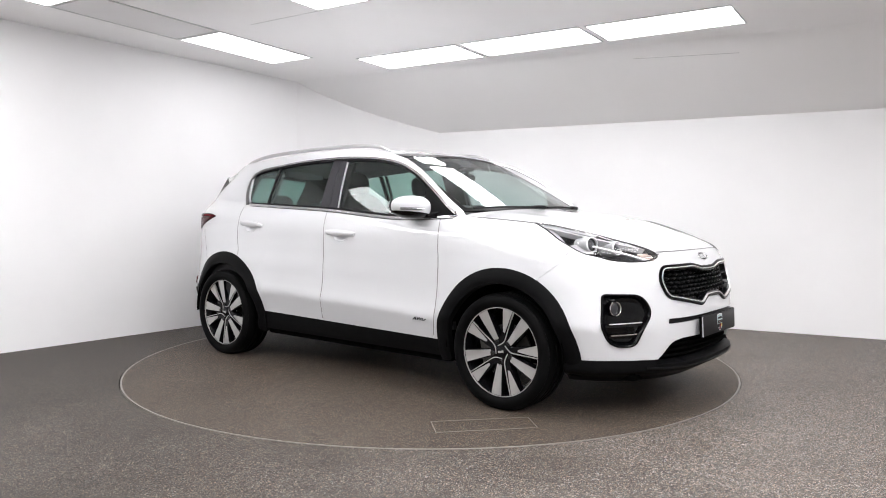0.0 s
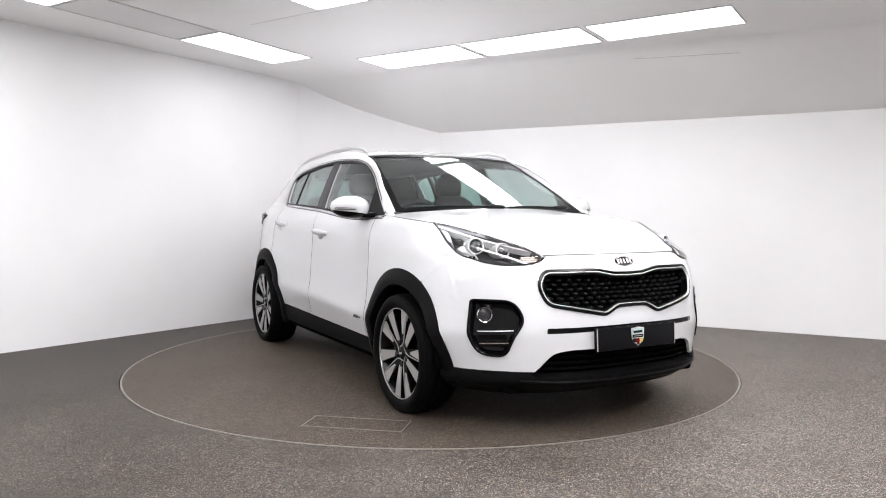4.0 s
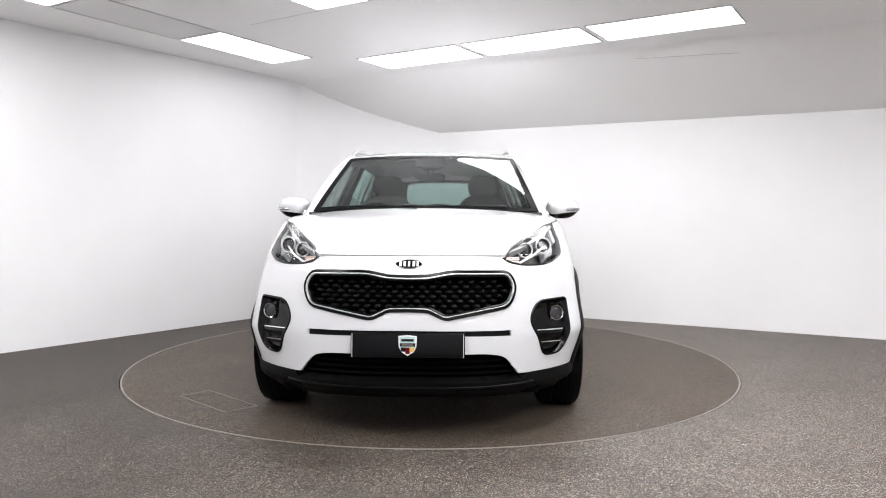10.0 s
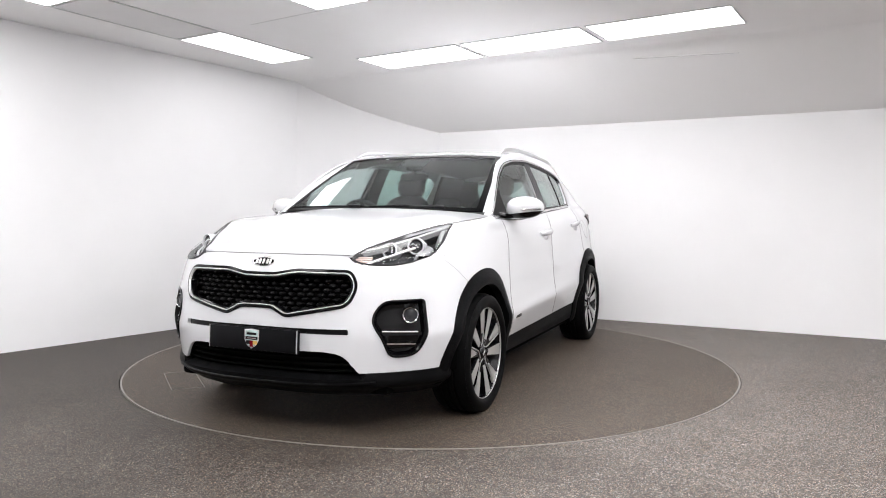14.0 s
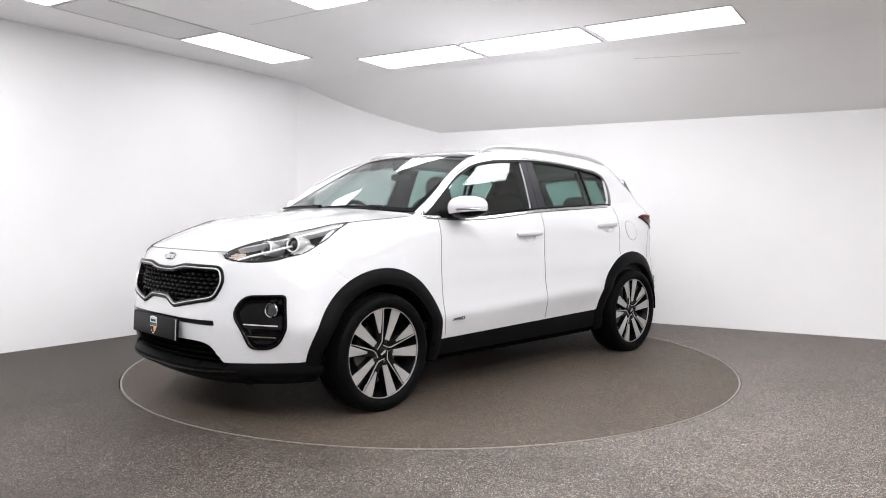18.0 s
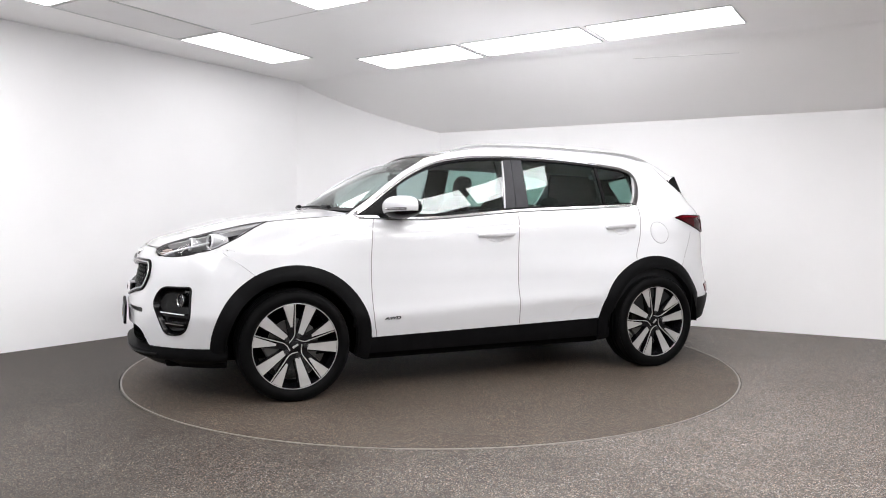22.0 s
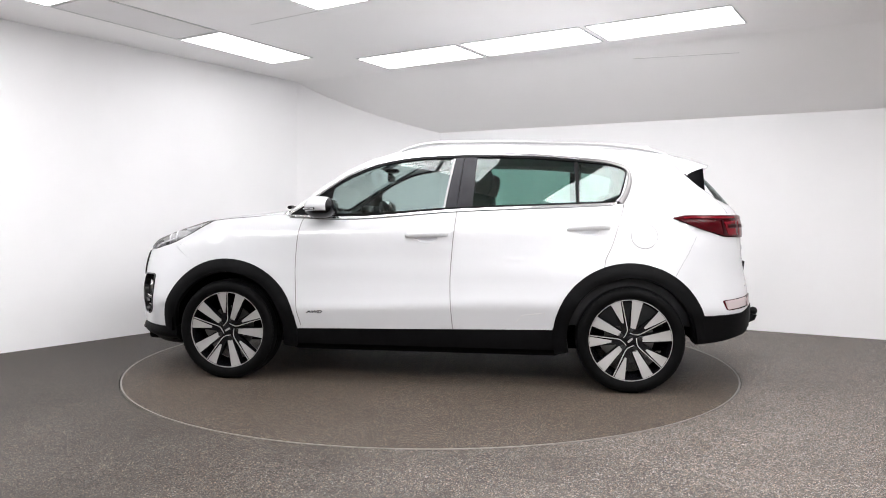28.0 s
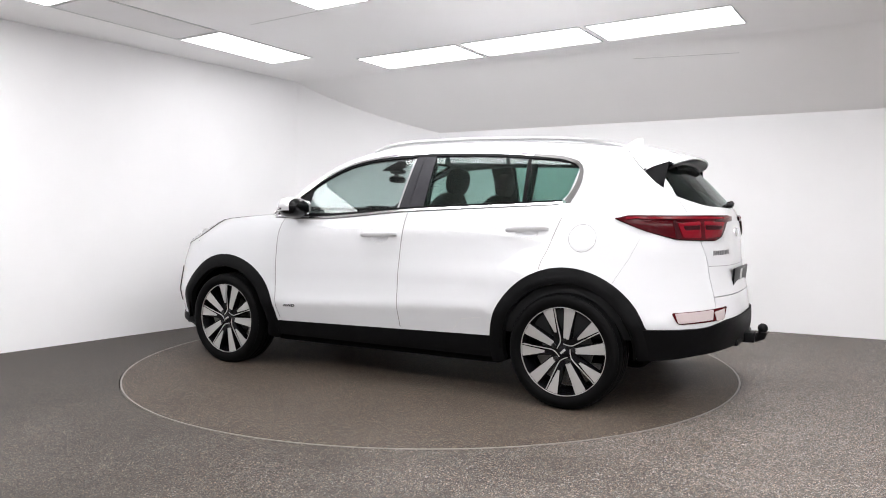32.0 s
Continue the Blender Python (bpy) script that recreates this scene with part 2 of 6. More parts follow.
def build_room():
    plan = wall_plan()
    n_in = Vector((0.489, 0.872, 0))

    def flat_z(p):
        return 2.619 - 0.0183 * n_in.dot(p)
    crease = n_in.dot(Vector((-1.523, 2.684, 0)))
    back = n_in.dot(CORNER)

    def ceil_z(p):
        d = n_in.dot(p)
        return flat_z(p) if d <= crease else 2.59 + (2.072 - 2.59) * (d - crease) / (back - crease)
    names = ["wall_left"] + ["wall_corner"] * 14 + ["wall_right", "wall_side", "wall_behind", "wall_far_side"]
    centre = Vector((0, -1.5, 0))
    pieces = {}
    n = len(plan)
    for i in range(n):
        pieces.setdefault(names[i], []).append(i)
    for name, ids in pieces.items():
        bm = bmesh.new()
        line = [plan[ids[0]]] + [plan[(i + 1) % n] for i in ids]
        fine = []
        for p, q in zip(line, line[1:]):
            steps = 1 if len(ids) > 1 else 24
            fine += [p.lerp(q, k / steps) for k in range(steps)]
        fine.append(line[-1])
        rows = [[], [], [], []]
        for k, p in enumerate(fine):
            d = (fine[min(k + 1, len(fine) - 1)] - fine[max(k - 1, 0)]).normalized()
            out = Vector((-d.y, d.x, 0))
            if out.dot(p - centre) < 0:
                out = -out
            top = ceil_z(p) + 0.02
            rows[0].append(p + Vector((0, 0, -0.02)))
            rows[1].append(p + Vector((0, 0, top)))
            rows[2].append(p + out * 0.15 + Vector((0, 0, top)))
            rows[3].append(p + out * 0.15 + Vector((0, 0, -0.02)))
        loft(bm, rows + [rows[0]], close=False)
        bmesh.ops.recalc_face_normals(bm, faces=bm.faces)
        tagged(finish(name, bm, WALL, sharp=22), "smooth white painted studio wall above a gravel floor", "wall", kind="structure")
    # ceiling: a flat part and a part that slopes down to the back wall
    bm = bmesh.new()
    along = Vector((0.872, -0.489, 0))
    rows = []
    for d in (-7.5, -6.0, -4.0, -2.0, 0.0, 1.0, crease - 0.12, crease - 0.05, crease, crease + 0.05, crease + 0.12, 2.0, 2.3, 2.6, back + 0.16):
        rows.append([Vector((0, 0, 0)) + n_in * d + along * s for s in (-8, -4, -2, -1, 0, 1, 2, 4, 6, 9)])
    for row in rows:
        for p in row:
            p.z = ceil_z(p)
    top = [[p + Vector((0, 0, 0.2)) for p in row] for row in rows]
    loft(bm, rows, close=False)
    loft(bm, top, close=False)
    bmesh.ops.recalc_face_normals(bm, faces=bm.faces)
    for f in bm.faces:
        low = f.calc_center_median()
        if (f.normal.z > 0) == (low.z < ceil_z(low) + 0.1):
            f.normal_flip()
    tagged(finish("ceiling", bm, CEILING, sharp=60), "white ceiling, flat, then sloping down to the back wall", "ceiling", kind="structure")
    # floor with a round opening for the turntable
    bm = bmesh.new()
    segs = 192
    rim = [Vector((math.cos(2 * math.pi * k / segs), math.sin(2 * math.pi * k / segs), 0)) for k in range(segs)]
    g = TURN_R + 0.006
    loops = [[p * g + Vector((0, 0, -0.06)) for p in rim], [p * g for p in rim], [p * (g + 0.4) for p in rim], [p * 3.2 for p in rim], [p * 14 for p in rim]]
    loft(bm, loops)
    bmesh.ops.recalc_face_normals(bm, faces=bm.faces)
    if sum(f.normal.z for f in bm.faces) < 0:
        bmesh.ops.reverse_faces(bm, faces=bm.faces)
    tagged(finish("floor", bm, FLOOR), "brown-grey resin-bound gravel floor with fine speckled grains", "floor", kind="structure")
    bm = bmesh.new()
    bmesh.ops.create_circle(bm, cap_ends=True, segments=96, radius=2.6, matrix=Matrix.Translation((0, 0, -0.055)))
    tagged(finish("turntable_pit", bm, SHADOW_GAP), "dark recess under the turntable edge", "pit", kind="structure")
    return ceil_z


CEIL_Z = build_room()
GRID = radians(-33.6)
E1 = Vector((math.cos(GRID), math.sin(GRID), 0))
E2 = Vector((-math.sin(GRID), math.cos(GRID), 0))


def on_ceiling(p, drop):
    return Vector((p.x, p.y, CEIL_Z(p) - drop))


def ceiling_light(name, corner, long_dir, wide_dir, length=1.11, width=0.535, glow=True, label="", mat=None):
    """A flat panel set into the ceiling, from one corner."""
    c = Vector(corner)
    root = empty(name, Matrix.Translation(on_ceiling(c, 0)))
    inv = root.matrix_basis.inverted()

    def slab(l0, l1, w0, w1, d0, d1, which, nm):
        bm = bmesh.new()
        loops = []
        for drop in (d0, d1):
            loops.append([inv @ on_ceiling(c + long_dir * l + wide_dir * w, drop) for l, w in ((l0, w0), (l1, w0), (l1, w1), (l0, w1))])
        loft(bm, loops, cap_first=True, cap_last=True)
        bmesh.ops.recalc_face_normals(bm, faces=bm.faces)
        return part(nm, bm, which, root, smooth=False)
    e = 0.012
    slab(0, length, 0, e, -0.01, 0.008, LIGHT_FRAME, "frame")
    slab(0, length, width - e, width, -0.01, 0.008, LIGHT_FRAME, "frame")
    slab(0, e, e, width - e, -0.01, 0.008, LIGHT_FRAME, "frame")
    slab(length - e, length, e, width - e, -0.01, 0.008, LIGHT_FRAME, "frame")
    slab(e, length - e, e, width - e, -0.008, 0.004, (mat or GLOW) if glow else TILE, "diffuser" if glow else "panel")
    tagged(root, label or "recessed white LED ceiling light panel, switched on; some out of view are added fill", "ceiling light", "ceiling light panels" if glow else "blank ceiling panels")
    return root


def build_lights():
    a0 = Vector((-0.735, 1.46, 0))
    for k in range(3):
        ceiling_light("ceiling_light", a0 + E1 * (1.155 * k), E1, E2)
    b0 = Vector((-2.205, 0.815, 0))
    ceiling_light("ceiling_light", b0, E2, E1, mat=GLOW_FAINT)
    ceiling_light("ceiling_panel", b0 - E2 * 1.125, E2, E1, glow=False, label="blank white ceiling panel with dark seams")
    ceiling_light("ceiling_light", b0 - E2 * 2.25, E2, E1, mat=GLOW_SOFT)
    # two unseen panels added to the left row to brighten that side
    for k in (3.375, 4.5):
        ceiling_light("ceiling_light", b0 - E2 * k, E2, E1, mat=GLOW_FILL_LEFT)
    # a block of three side by side over the front of the deck
    for k in range(3):
        ceiling_light("ceiling_light", E1 * (-0.63 + 0.595 * k) - E2 * 0.59, -E2, E1, length=0.90, width=0.575, mat=GLOW_SOFT)
    # an added block of unseen fill panels beside the camera
    for k in range(3):
        ceiling_light("ceiling_light", E1 * (-1.1 + 0.595 * k) - E2 * 3.75, -E2, E1, length=1.06, width=0.575)
    # the unseen right-hand row, and a block added over the camera for fill
    for k in range(4):
        ceiling_light("ceiling_light", E1 * 1.95 + E2 * (0.62 - 1.155 * k), -E2, E1)
    for k in range(4):
        ceiling_light("ceiling_light", E1 * (1.5 + 0.595 * k) - E2 * 3.3, -E2, E1, length=1.06, width=0.575, mat=GLOW_SOFT)
    # a strong unseen row added at the far right as side fill
    for k in range(4):
        ceiling_light("ceiling_light", E1 * 4.1 + E2 * (0.3 - 1.155 * k), -E2, E1, mat=GLOW_FILL_RIGHT)
    # faint joints between the ceiling boards
    for p, q, w in (((-1.45, 0.30), (-0.80, -0.15), 0.006), ((1.80, 1.00), (2.60, 0.61), 0.005)):
        p, q = Vector((*p, 0)), Vector((*q, 0))
        d = (q - p).normalized() * w / 2
        s = Vector((-d.y, d.x, 0))
        bm = bmesh.new()
        loft(bm, [[on_ceiling(v, 0.0) for v in (p + s, p - s, q - s, q + s)], [on_ceiling(v, 0.002) for v in (p + s, p - s, q - s, q + s)]], cap_last=True)
        fair(bm)
        tagged(finish("ceiling_joint", bm, JOINT, smooth=False), "faint joint line between white ceiling boards", "joint", kind="structure")


build_lights()


# ---- the turntable ----
def build_turntable():
    root = empty("turntable")
    bm = bmesh.new()
    segs = 192
    r = TURN_R
    revolve(bm, [(0.001, 0.0), (1.2, 0.0), (r - 0.012, 0.0), (r - 0.010, -0.04), (0.001, -0.04)], segs, "z")
    fair(bm)
    part("deck", bm, DECK, root)
    bm = bmesh.new()
    revolve(bm, [(r - 0.012, 0.0), (r - 0.008, 0.001), (r - 0.0065, 0.002), (r - 0.001, 0.002), (r, 0.0), (r - 0.002, -0.04), (r - 0.010, -0.04)], segs, "z", close=True)
    fair(bm)
    part("edge_trim", bm, ALUMINIUM, root, "thin aluminium edge trim")
    # the thin metal frame of an access hatch
    c, u, v = HATCH
    bar = 0.006
    for p, q in ((0, 1), (1, 2), (2, 3), (3, 0)):
        pts = [c + u * sx + v * sy for sx, sy in ((-1, -1), (1, -1), (1, 1), (-1, 1))]
        a, b = pts[p], pts[q]
        d = (b - a).normalized() * bar / 2
        s = Vector((-d.y, d.x, 0)) * 0.6
        bm = bmesh.new()
        loft(bm, [[a - d + s, a - d - s, b + d - s, b + d + s], [w + Vector((0, 0, 0.002)) for w in (a - d + s, a - d - s, b + d - s, b + d + s)]], cap_last=True)
        fair(bm)
        part("hatch_frame", bm, ALUMINIUM, root, "thin metal frame of an access hatch", smooth=False)
    tagged(root, "round turntable deck of worn brown resin gravel, flush with the floor", "turntable")
    return root
import functools

HATCH = (Vector((1.375, -1.216, 0)), Vector((0.178, 0.205, 0)), Vector((0.074, -0.068, 0)))
TURNTABLE = build_turntable()

# ---- the car: its skin as functions of length (x forward), width and height ----
AXLE, TYRE_R, HUB_Z = 1.335, 0.335, 0.334
ARCH_R = 0.475
XCF, XCR = 1.0, -1.2
SPAN = 1.7
POWER = 3.05

nose_x = curve1((0.18, 2.085), (0.26, 2.190), (0.32, 2.235), (0.42, 2.238), (0.55, 2.238), (0.70, 2.219), (0.80, 2.194), (0.88, 2.159), (0.92, 2.12),
                (0.96, 2.03), (1.00, 1.925), (1.05, 1.775), (1.08, 1.665), (1.12, 1.46), (1.3, 1.32))
tail_x = curve1((0.2, -2.08), (0.32, -2.17), (0.45, -2.198), (0.62, -2.186), (0.80, -2.148), (0.95, -2.135), (1.05, -2.126), (1.12, -2.112), (1.20, -2.062),
                (1.30, -1.975), (1.40, -1.880), (1.50, -1.803), (1.60, -1.73))
side_y = curve1((0.18, 0.835), (0.30, 0.872), (0.36, 0.878), (0.44, 0.896), (0.515, 0.913), (0.525, 0.914), (0.535, 0.912), (0.60, 0.900), (0.70, 0.891), (0.82, 0.890), (0.90, 0.893), (1.0, 0.892))
belt_z = curve1((-2.2, 1.24), (-1.6, 1.212), (-1.217, 1.192), (-0.873, 1.178), (-0.223, 1.152), (0.519, 1.106), (0.911, 1.117), (1.2, 1.100), (1.45, 1.072), (1.8, 1.0), (2.2, 0.94))
belt_y = curve1((-2.1, 0.70), (-1.6, 0.735), (-1.25, 0.765), (-0.8, 0.80), (0.0, 0.832), (0.5, 0.828), (0.9, 0.812), (1.2, 0.84), (1.45, 0.855), (1.9, 0.87))
window_top = curve1((-1.445, 1.34), (-1.415, 1.395), (-1.365, 1.430), (-1.26, 1.452), (-1.02, 1.478), (-0.67, 1.504), (-0.32, 1.512), (0.025, 1.500), (0.291, 1.462), (0.518, 1.375), (0.705, 1.255), (0.86, 1.145), (0.905, 1.118))
roof_edge = curve1((-2.0, 1.46), (-1.7, 1.51), (-1.3, 1.553), (-0.9, 1.580), (-0.4, 1.590), (0.0, 1.575), (0.2, 1.542), (0.367, 1.500), (0.52, 1.430), (0.70, 1.316), (0.85, 1.192), (0.92, 1.132))
roof_mid = curve1((-2.1, 1.485), (-1.85, 1.530), (-1.4, 1.580), (-1.0, 1.606), (-0.5, 1.620), (-0.1, 1.606), (0.1, 1.584), (0.27, 1.548))


draw_in = curve1((-2.3, 0.0), (-1.9, 0.002), (-1.65, 0.026), (-1.4, 0.046), (-1.1, 0.048), (-0.6, 0.034), (0.0, 0.018), (0.5, 0.012), (1.2, 0.014), (1.9, 0.012), (2.3, 0.006))


def belly(x, z):
    """Half the width of the body at a length and height, before its corners."""
    if z < 0.9:
        if abs(x) < 1.2:
            z = z + 0.046 * x * max(0.0, 1 - ((z - 0.5) / 0.22) ** 2) * max(0.0, 1 - (x / 1.2) ** 4)
        y = side_y(z) * (1 - 0.004 * (x / 1.3) ** 2)
    else:
        zb, yb = belt_z(x), belt_y(x)
        low = side_y(0.9) * (1 - 0.004 * (x / 1.3) ** 2)
        if z < zb:
            q = (z - 0.9) / max(zb - 0.9, 0.02)
            y = low + (yb - low) * q ** 2.6
        else:
            q = z - zb
            y = yb - q * 0.36 - q * q * 0.22
    for cx, amount in ((AXLE + 0.08, 0.046), (-AXLE, 0.036)):
        y += amount * math.exp(-((x - cx) / 0.40) ** 2) * max(0.0, 1 - ((z - 0.62) / 0.42) ** 2)
    # the shoulders draw in above the waist, most of all towards the rear
    w = min(1.0, max(0.0, (z - 0.70) / 0.26))
    y -= draw_in(x) * w * w * (3 - 2 * w)
    # full corners of the front bumper, ahead of the arches
    y += 0.068 * math.exp(-((x - 1.85) / 0.20) ** 2) * max(0.0, 1 - ((z - 0.52) / 0.42) ** 2)
    # the wing's crest behind the headlamp
    y += 0.028 * math.exp(-((x - 1.48) / 0.22) ** 2 - ((z - 1.075) / 0.055) ** 2)
    # fuller rear quarters below the spoiler
    y += 0.075 * math.exp(-((x + 1.85) / 0.22) ** 2) * max(0.0, 1 - ((z - 1.3) / 0.28) ** 2)
    return y


def skin(s, z, off=0.0):
    """A point of the skin. s is x along the side, and goes on round the front and rear corners to the middle and past it."""
    def at(s, z):
        if XCR <= s <= XCF:
            return Vector((s, belly(s, z), z))
        if s > XCF:
            a = (s - XCF) / SPAN * math.pi / 2
            c, k = XCF, nose_x(z) - XCF
        else:
            a = (XCR - s) / SPAN * math.pi / 2
            c, k = XCR, tail_x(z) - XCR
        ca, sa = math.cos(a), math.sin(a)
        r = (abs(ca) ** POWER + abs(sa) ** POWER) ** (-1 / POWER)
        x = c + k * r * sa
        return Vector((x, belly(x, z) * r * ca, z))
    p = at(s, z)
    if off:
        e = 0.004
        n = (at(s + e, z) - at(s - e, z)).cross(at(s, z + e) - at(s, z - e))
        n.normalize()
        mid = Vector((0.0, 0.0, 0.7))
        if n.dot(p - mid) < 0:
            n = -n
        p = p + n * off
    return p


def s_at_y(y, z, rear=False):
    """Where on the skin's front (or rear) the half-width is y."""
    lo, hi = (XCF, XCF + SPAN) if not rear else (XCR - SPAN, XCR)
    for _ in range(22):
        m = (lo + hi) / 2
        inside = skin(m, z).y > y
        if rear:
            lo, hi = (lo, m) if inside else (m, hi)
        else:
            lo, hi = (m, hi) if inside else (lo, m)
    return (lo + hi) / 2


@functools.lru_cache(maxsize=None)
def s_at_x(x, z):
    """Where on the skin the length is x (ahead of or behind the straight side)."""
    if XCR <= x <= XCF:
        return x
    front = x > 0
    lo, hi = (XCF, XCF + SPAN) if front else (XCR - SPAN, XCR)
    for _ in range(22):
        m = (lo + hi) / 2
        if skin(m, z).x < x:
            lo = m
        else:
            hi = m
    return (lo + hi) / 2


def panel_grid(sl, sr, zb, zt, nu, nv):
    rows = []
    for j in range(nv + 1):
        v = j / nv
        row = []
        for i in range(nu + 1):
            u = i / nu
            z = 0.8
            s = sl(z) + (sr(z) - sl(z)) * u
            for _ in range(7):
                b, t = zb(s), zt(s)
                z = b + (max(t, b + 0.002) - b) * v
                s = sl(z) + (sr(z) - sl(z)) * u
            row.append((s, z))
        rows.append(row)
    return rows


def panel(name, mat, parent, side, sl, sr, zb, zt, nu=24, nv=16, thick=0.014, off=0.0, label=""):
    """A pressed panel of the skin between two edges and a lower and upper line, with turned-in rims."""
    rows = panel_grid(sl, sr, zb, zt, nu, nv)
    return sheet(name, mat, parent, side, [[skin(s, z, off) for s, z in row] for row in rows], [[skin(s, z, off - thick) for s, z in row] for row in rows], label)


def sheet(name, mat, parent, side, outer, inner, label="", sharp=35):
    bm = bmesh.new()
    nv, nu = len(outer) - 1, len(outer[0]) - 1

    def put(grid):
        return [[bm.verts.new((p.x, p.y * side, p.z)) for p in row] for row in grid]
    a, b = put(outer), put(inner)
    for j in range(nv):
        for i in range(nu):
            bm.faces.new((a[j][i], a[j][i + 1], a[j + 1][i + 1], a[j + 1][i]))
            bm.faces.new((b[j][i], b[j + 1][i], b[j + 1][i + 1], b[j][i + 1]))
    edge = [(0, i) for i in range(nu + 1)] + [(j, nu) for j in range(1, nv + 1)] + [(nv, i) for i in range(nu - 1, -1, -1)] + [(j, 0) for j in range(nv - 1, 0, -1)]
    for (j0, i0), (j1, i1) in zip(edge, edge[1:] + edge[:1]):
        bm.faces.new((a[j1][i1], a[j0][i0], b[j0][i0], b[j1][i1]))
    bmesh.ops.recalc_face_normals(bm, faces=bm.faces)
    return part(name, bm, mat, parent, label, sharp)


def strip_on_skin(bm, points, width, off, side, thick=0.003, both=None):
    """A thin band along (s, z) points, standing proud of the skin."""
    pts = [skin(s, z, off) for s, z in points]
    low = [skin(s, z, off - thick) for s, z in points]
    loops = []
    n = len(pts)
    for i in range(n):
        d = (pts[min(i + 1, n - 1)] - pts[max(i - 1, 0)]).normalized()
        nrm = (pts[i] - low[i]).normalized()
        w = d.cross(nrm).normalized() * (width / 2)
        loops.append([Vector((q.x, q.y * side, q.z)) for q in (pts[i] + w, pts[i] - w, low[i] - w, low[i] + w)])
    loft(bm, loops, cap_first=True, cap_last=True)
    return bm


def poly_line(pts, step=0.03):
    out = []
    for (a, b), (c, d) in zip(pts, pts[1:]):
        k = max(1, int(math.hypot(c - a, d - b) / step))
        out += [(a + (c - a) * i / k, b + (d - b) * i / k) for i in range(k)]
    return out + [pts[-1]]


def rounded(corners, radius=0.02, seg=5, step=0.04):
    """A closed outline with rounded corners: corners of (s, z) or (s, z, radius)."""
    n = len(corners)
    out = []
    for i in range(n):
        p, a, b = (Vector(corners[k % n][:2]) for k in (i, i - 1, i + 1))
        r = corners[i][2] if len(corners[i]) > 2 else radius
        da, db = (a - p), (b - p)
        r = min(r, da.length * 0.48, db.length * 0.48)
        p0, p1 = p + da.normalized() * r, p + db.normalized() * r
        for k in range(seg + 1):
            t = k / seg
            out.append(p0.lerp(p, t).lerp(p.lerp(p1, t), t))
    fine = []
    for i, p in enumerate(out):
        q = out[(i + 1) % len(out)]
        k = max(1, int((q - p).length / step))
        fine += [p.lerp(q, j / k) for j in range(k)]
    return fine


def inset(loop, d):
    """The outline moved inwards by d (its points run anticlockwise or clockwise alike)."""
    n = len(loop)
    area = sum(loop[i].x * loop[(i + 1) % n].y - loop[(i + 1) % n].x * loop[i].y for i in range(n))
    sign = 1 if area > 0 else -1
    out = []
    for i in range(n):
        t = (loop[(i + 1) % n] - loop[i - 1])
        t = t.normalized() if t.length > 1e-9 else Vector((1, 0))
        out.append(loop[i] + Vector((-t.y, t.x)) * (d * sign))
    return out


def moulding(bm, outline, steps, side, cap=True):
    """A shaped piece on the skin: steps of (inset, height over the skin) from its outer rim inwards."""
    loops = []
    for d, off in steps:
        loops.append([Vector((q.x, q.y * side, q.z)) for q in (skin(p.x, p.y, off) for p in inset(outline, d))])
    loft(bm, loops)
    if cap:
        last = inset(outline, steps[-1][0])
        c = sum(last, Vector((0, 0))) / len(last)
        rings = 3
        prev = loops[-1]
        for k in range(1, rings):
            t = k / rings
            ring = [Vector((q.x, q.y * side, q.z)) for q in (skin(*(p.lerp(c, t)), steps[-1][1]) for p in last)]
            loft(bm, [prev, ring])
            prev = ring
        mid = skin(c.x, c.y, steps[-1][1])
        vs = [bm.verts.new(p) for p in prev]
        m = bm.verts.new((mid.x, mid.y * side, mid.z))
        for i in range(len(vs)):
            bm.faces.new((vs[i], vs[(i + 1) % len(vs)], m))
    fair(bm)
    return bm


def cut_holes(ob, prisms):
    """Cuts prisms (pairs of loops) out of a closed mesh."""
    for i, (a, b) in enumerate(prisms):
        bm = bmesh.new()
        loft(bm, [a, b], cap_first=True, cap_last=True)
        fair(bm)
        me = bpy.data.meshes.new("cutter")
        bm.to_mesh(me)
        bm.free()
        cutter = new("cutter", me)
        mod = ob.modifiers.new("cut", "BOOLEAN")
        mod.operation, mod.solver, mod.object = "DIFFERENCE", "EXACT", cutter
        bpy.context.view_layer.update()
        made = bpy.data.meshes.new_from_object(ob.evaluated_get(bpy.context.evaluated_depsgraph_get()))
        ob.modifiers.clear()
        old = ob.data
        ob.data = made
        bpy.data.objects.remove(cutter)
        bpy.data.meshes.remove(old)
    for p in ob.data.polygons:
        p.use_smooth = True
    ob.data.set_sharp_from_angle(angle=radians(35))


def prism(outline, side, out=0.06, deep=0.09):
    return ([Vector((q.x, q.y * side, q.z)) for q in (skin(p.x, p.y, out) for p in outline)],
            [Vector((q.x, q.y * side, q.z)) for q in (skin(p.x, p.y, -deep) for p in outline)])


CAR = empty("car")
tagged(CAR, "white SUV with black wheel-arch trim and two-tone alloy wheels", "car")


def arch(cx, r):
    def z(x):
        d = r * r - (x - cx) ** 2
        return TYRE_R + math.sqrt(d) if d > 0 else 0.0
    return z


arch_f, arch_r = arch(AXLE, ARCH_R), arch(-AXLE, ARCH_R)


def sill_z(x):
    return 0.368 - 0.018 * x


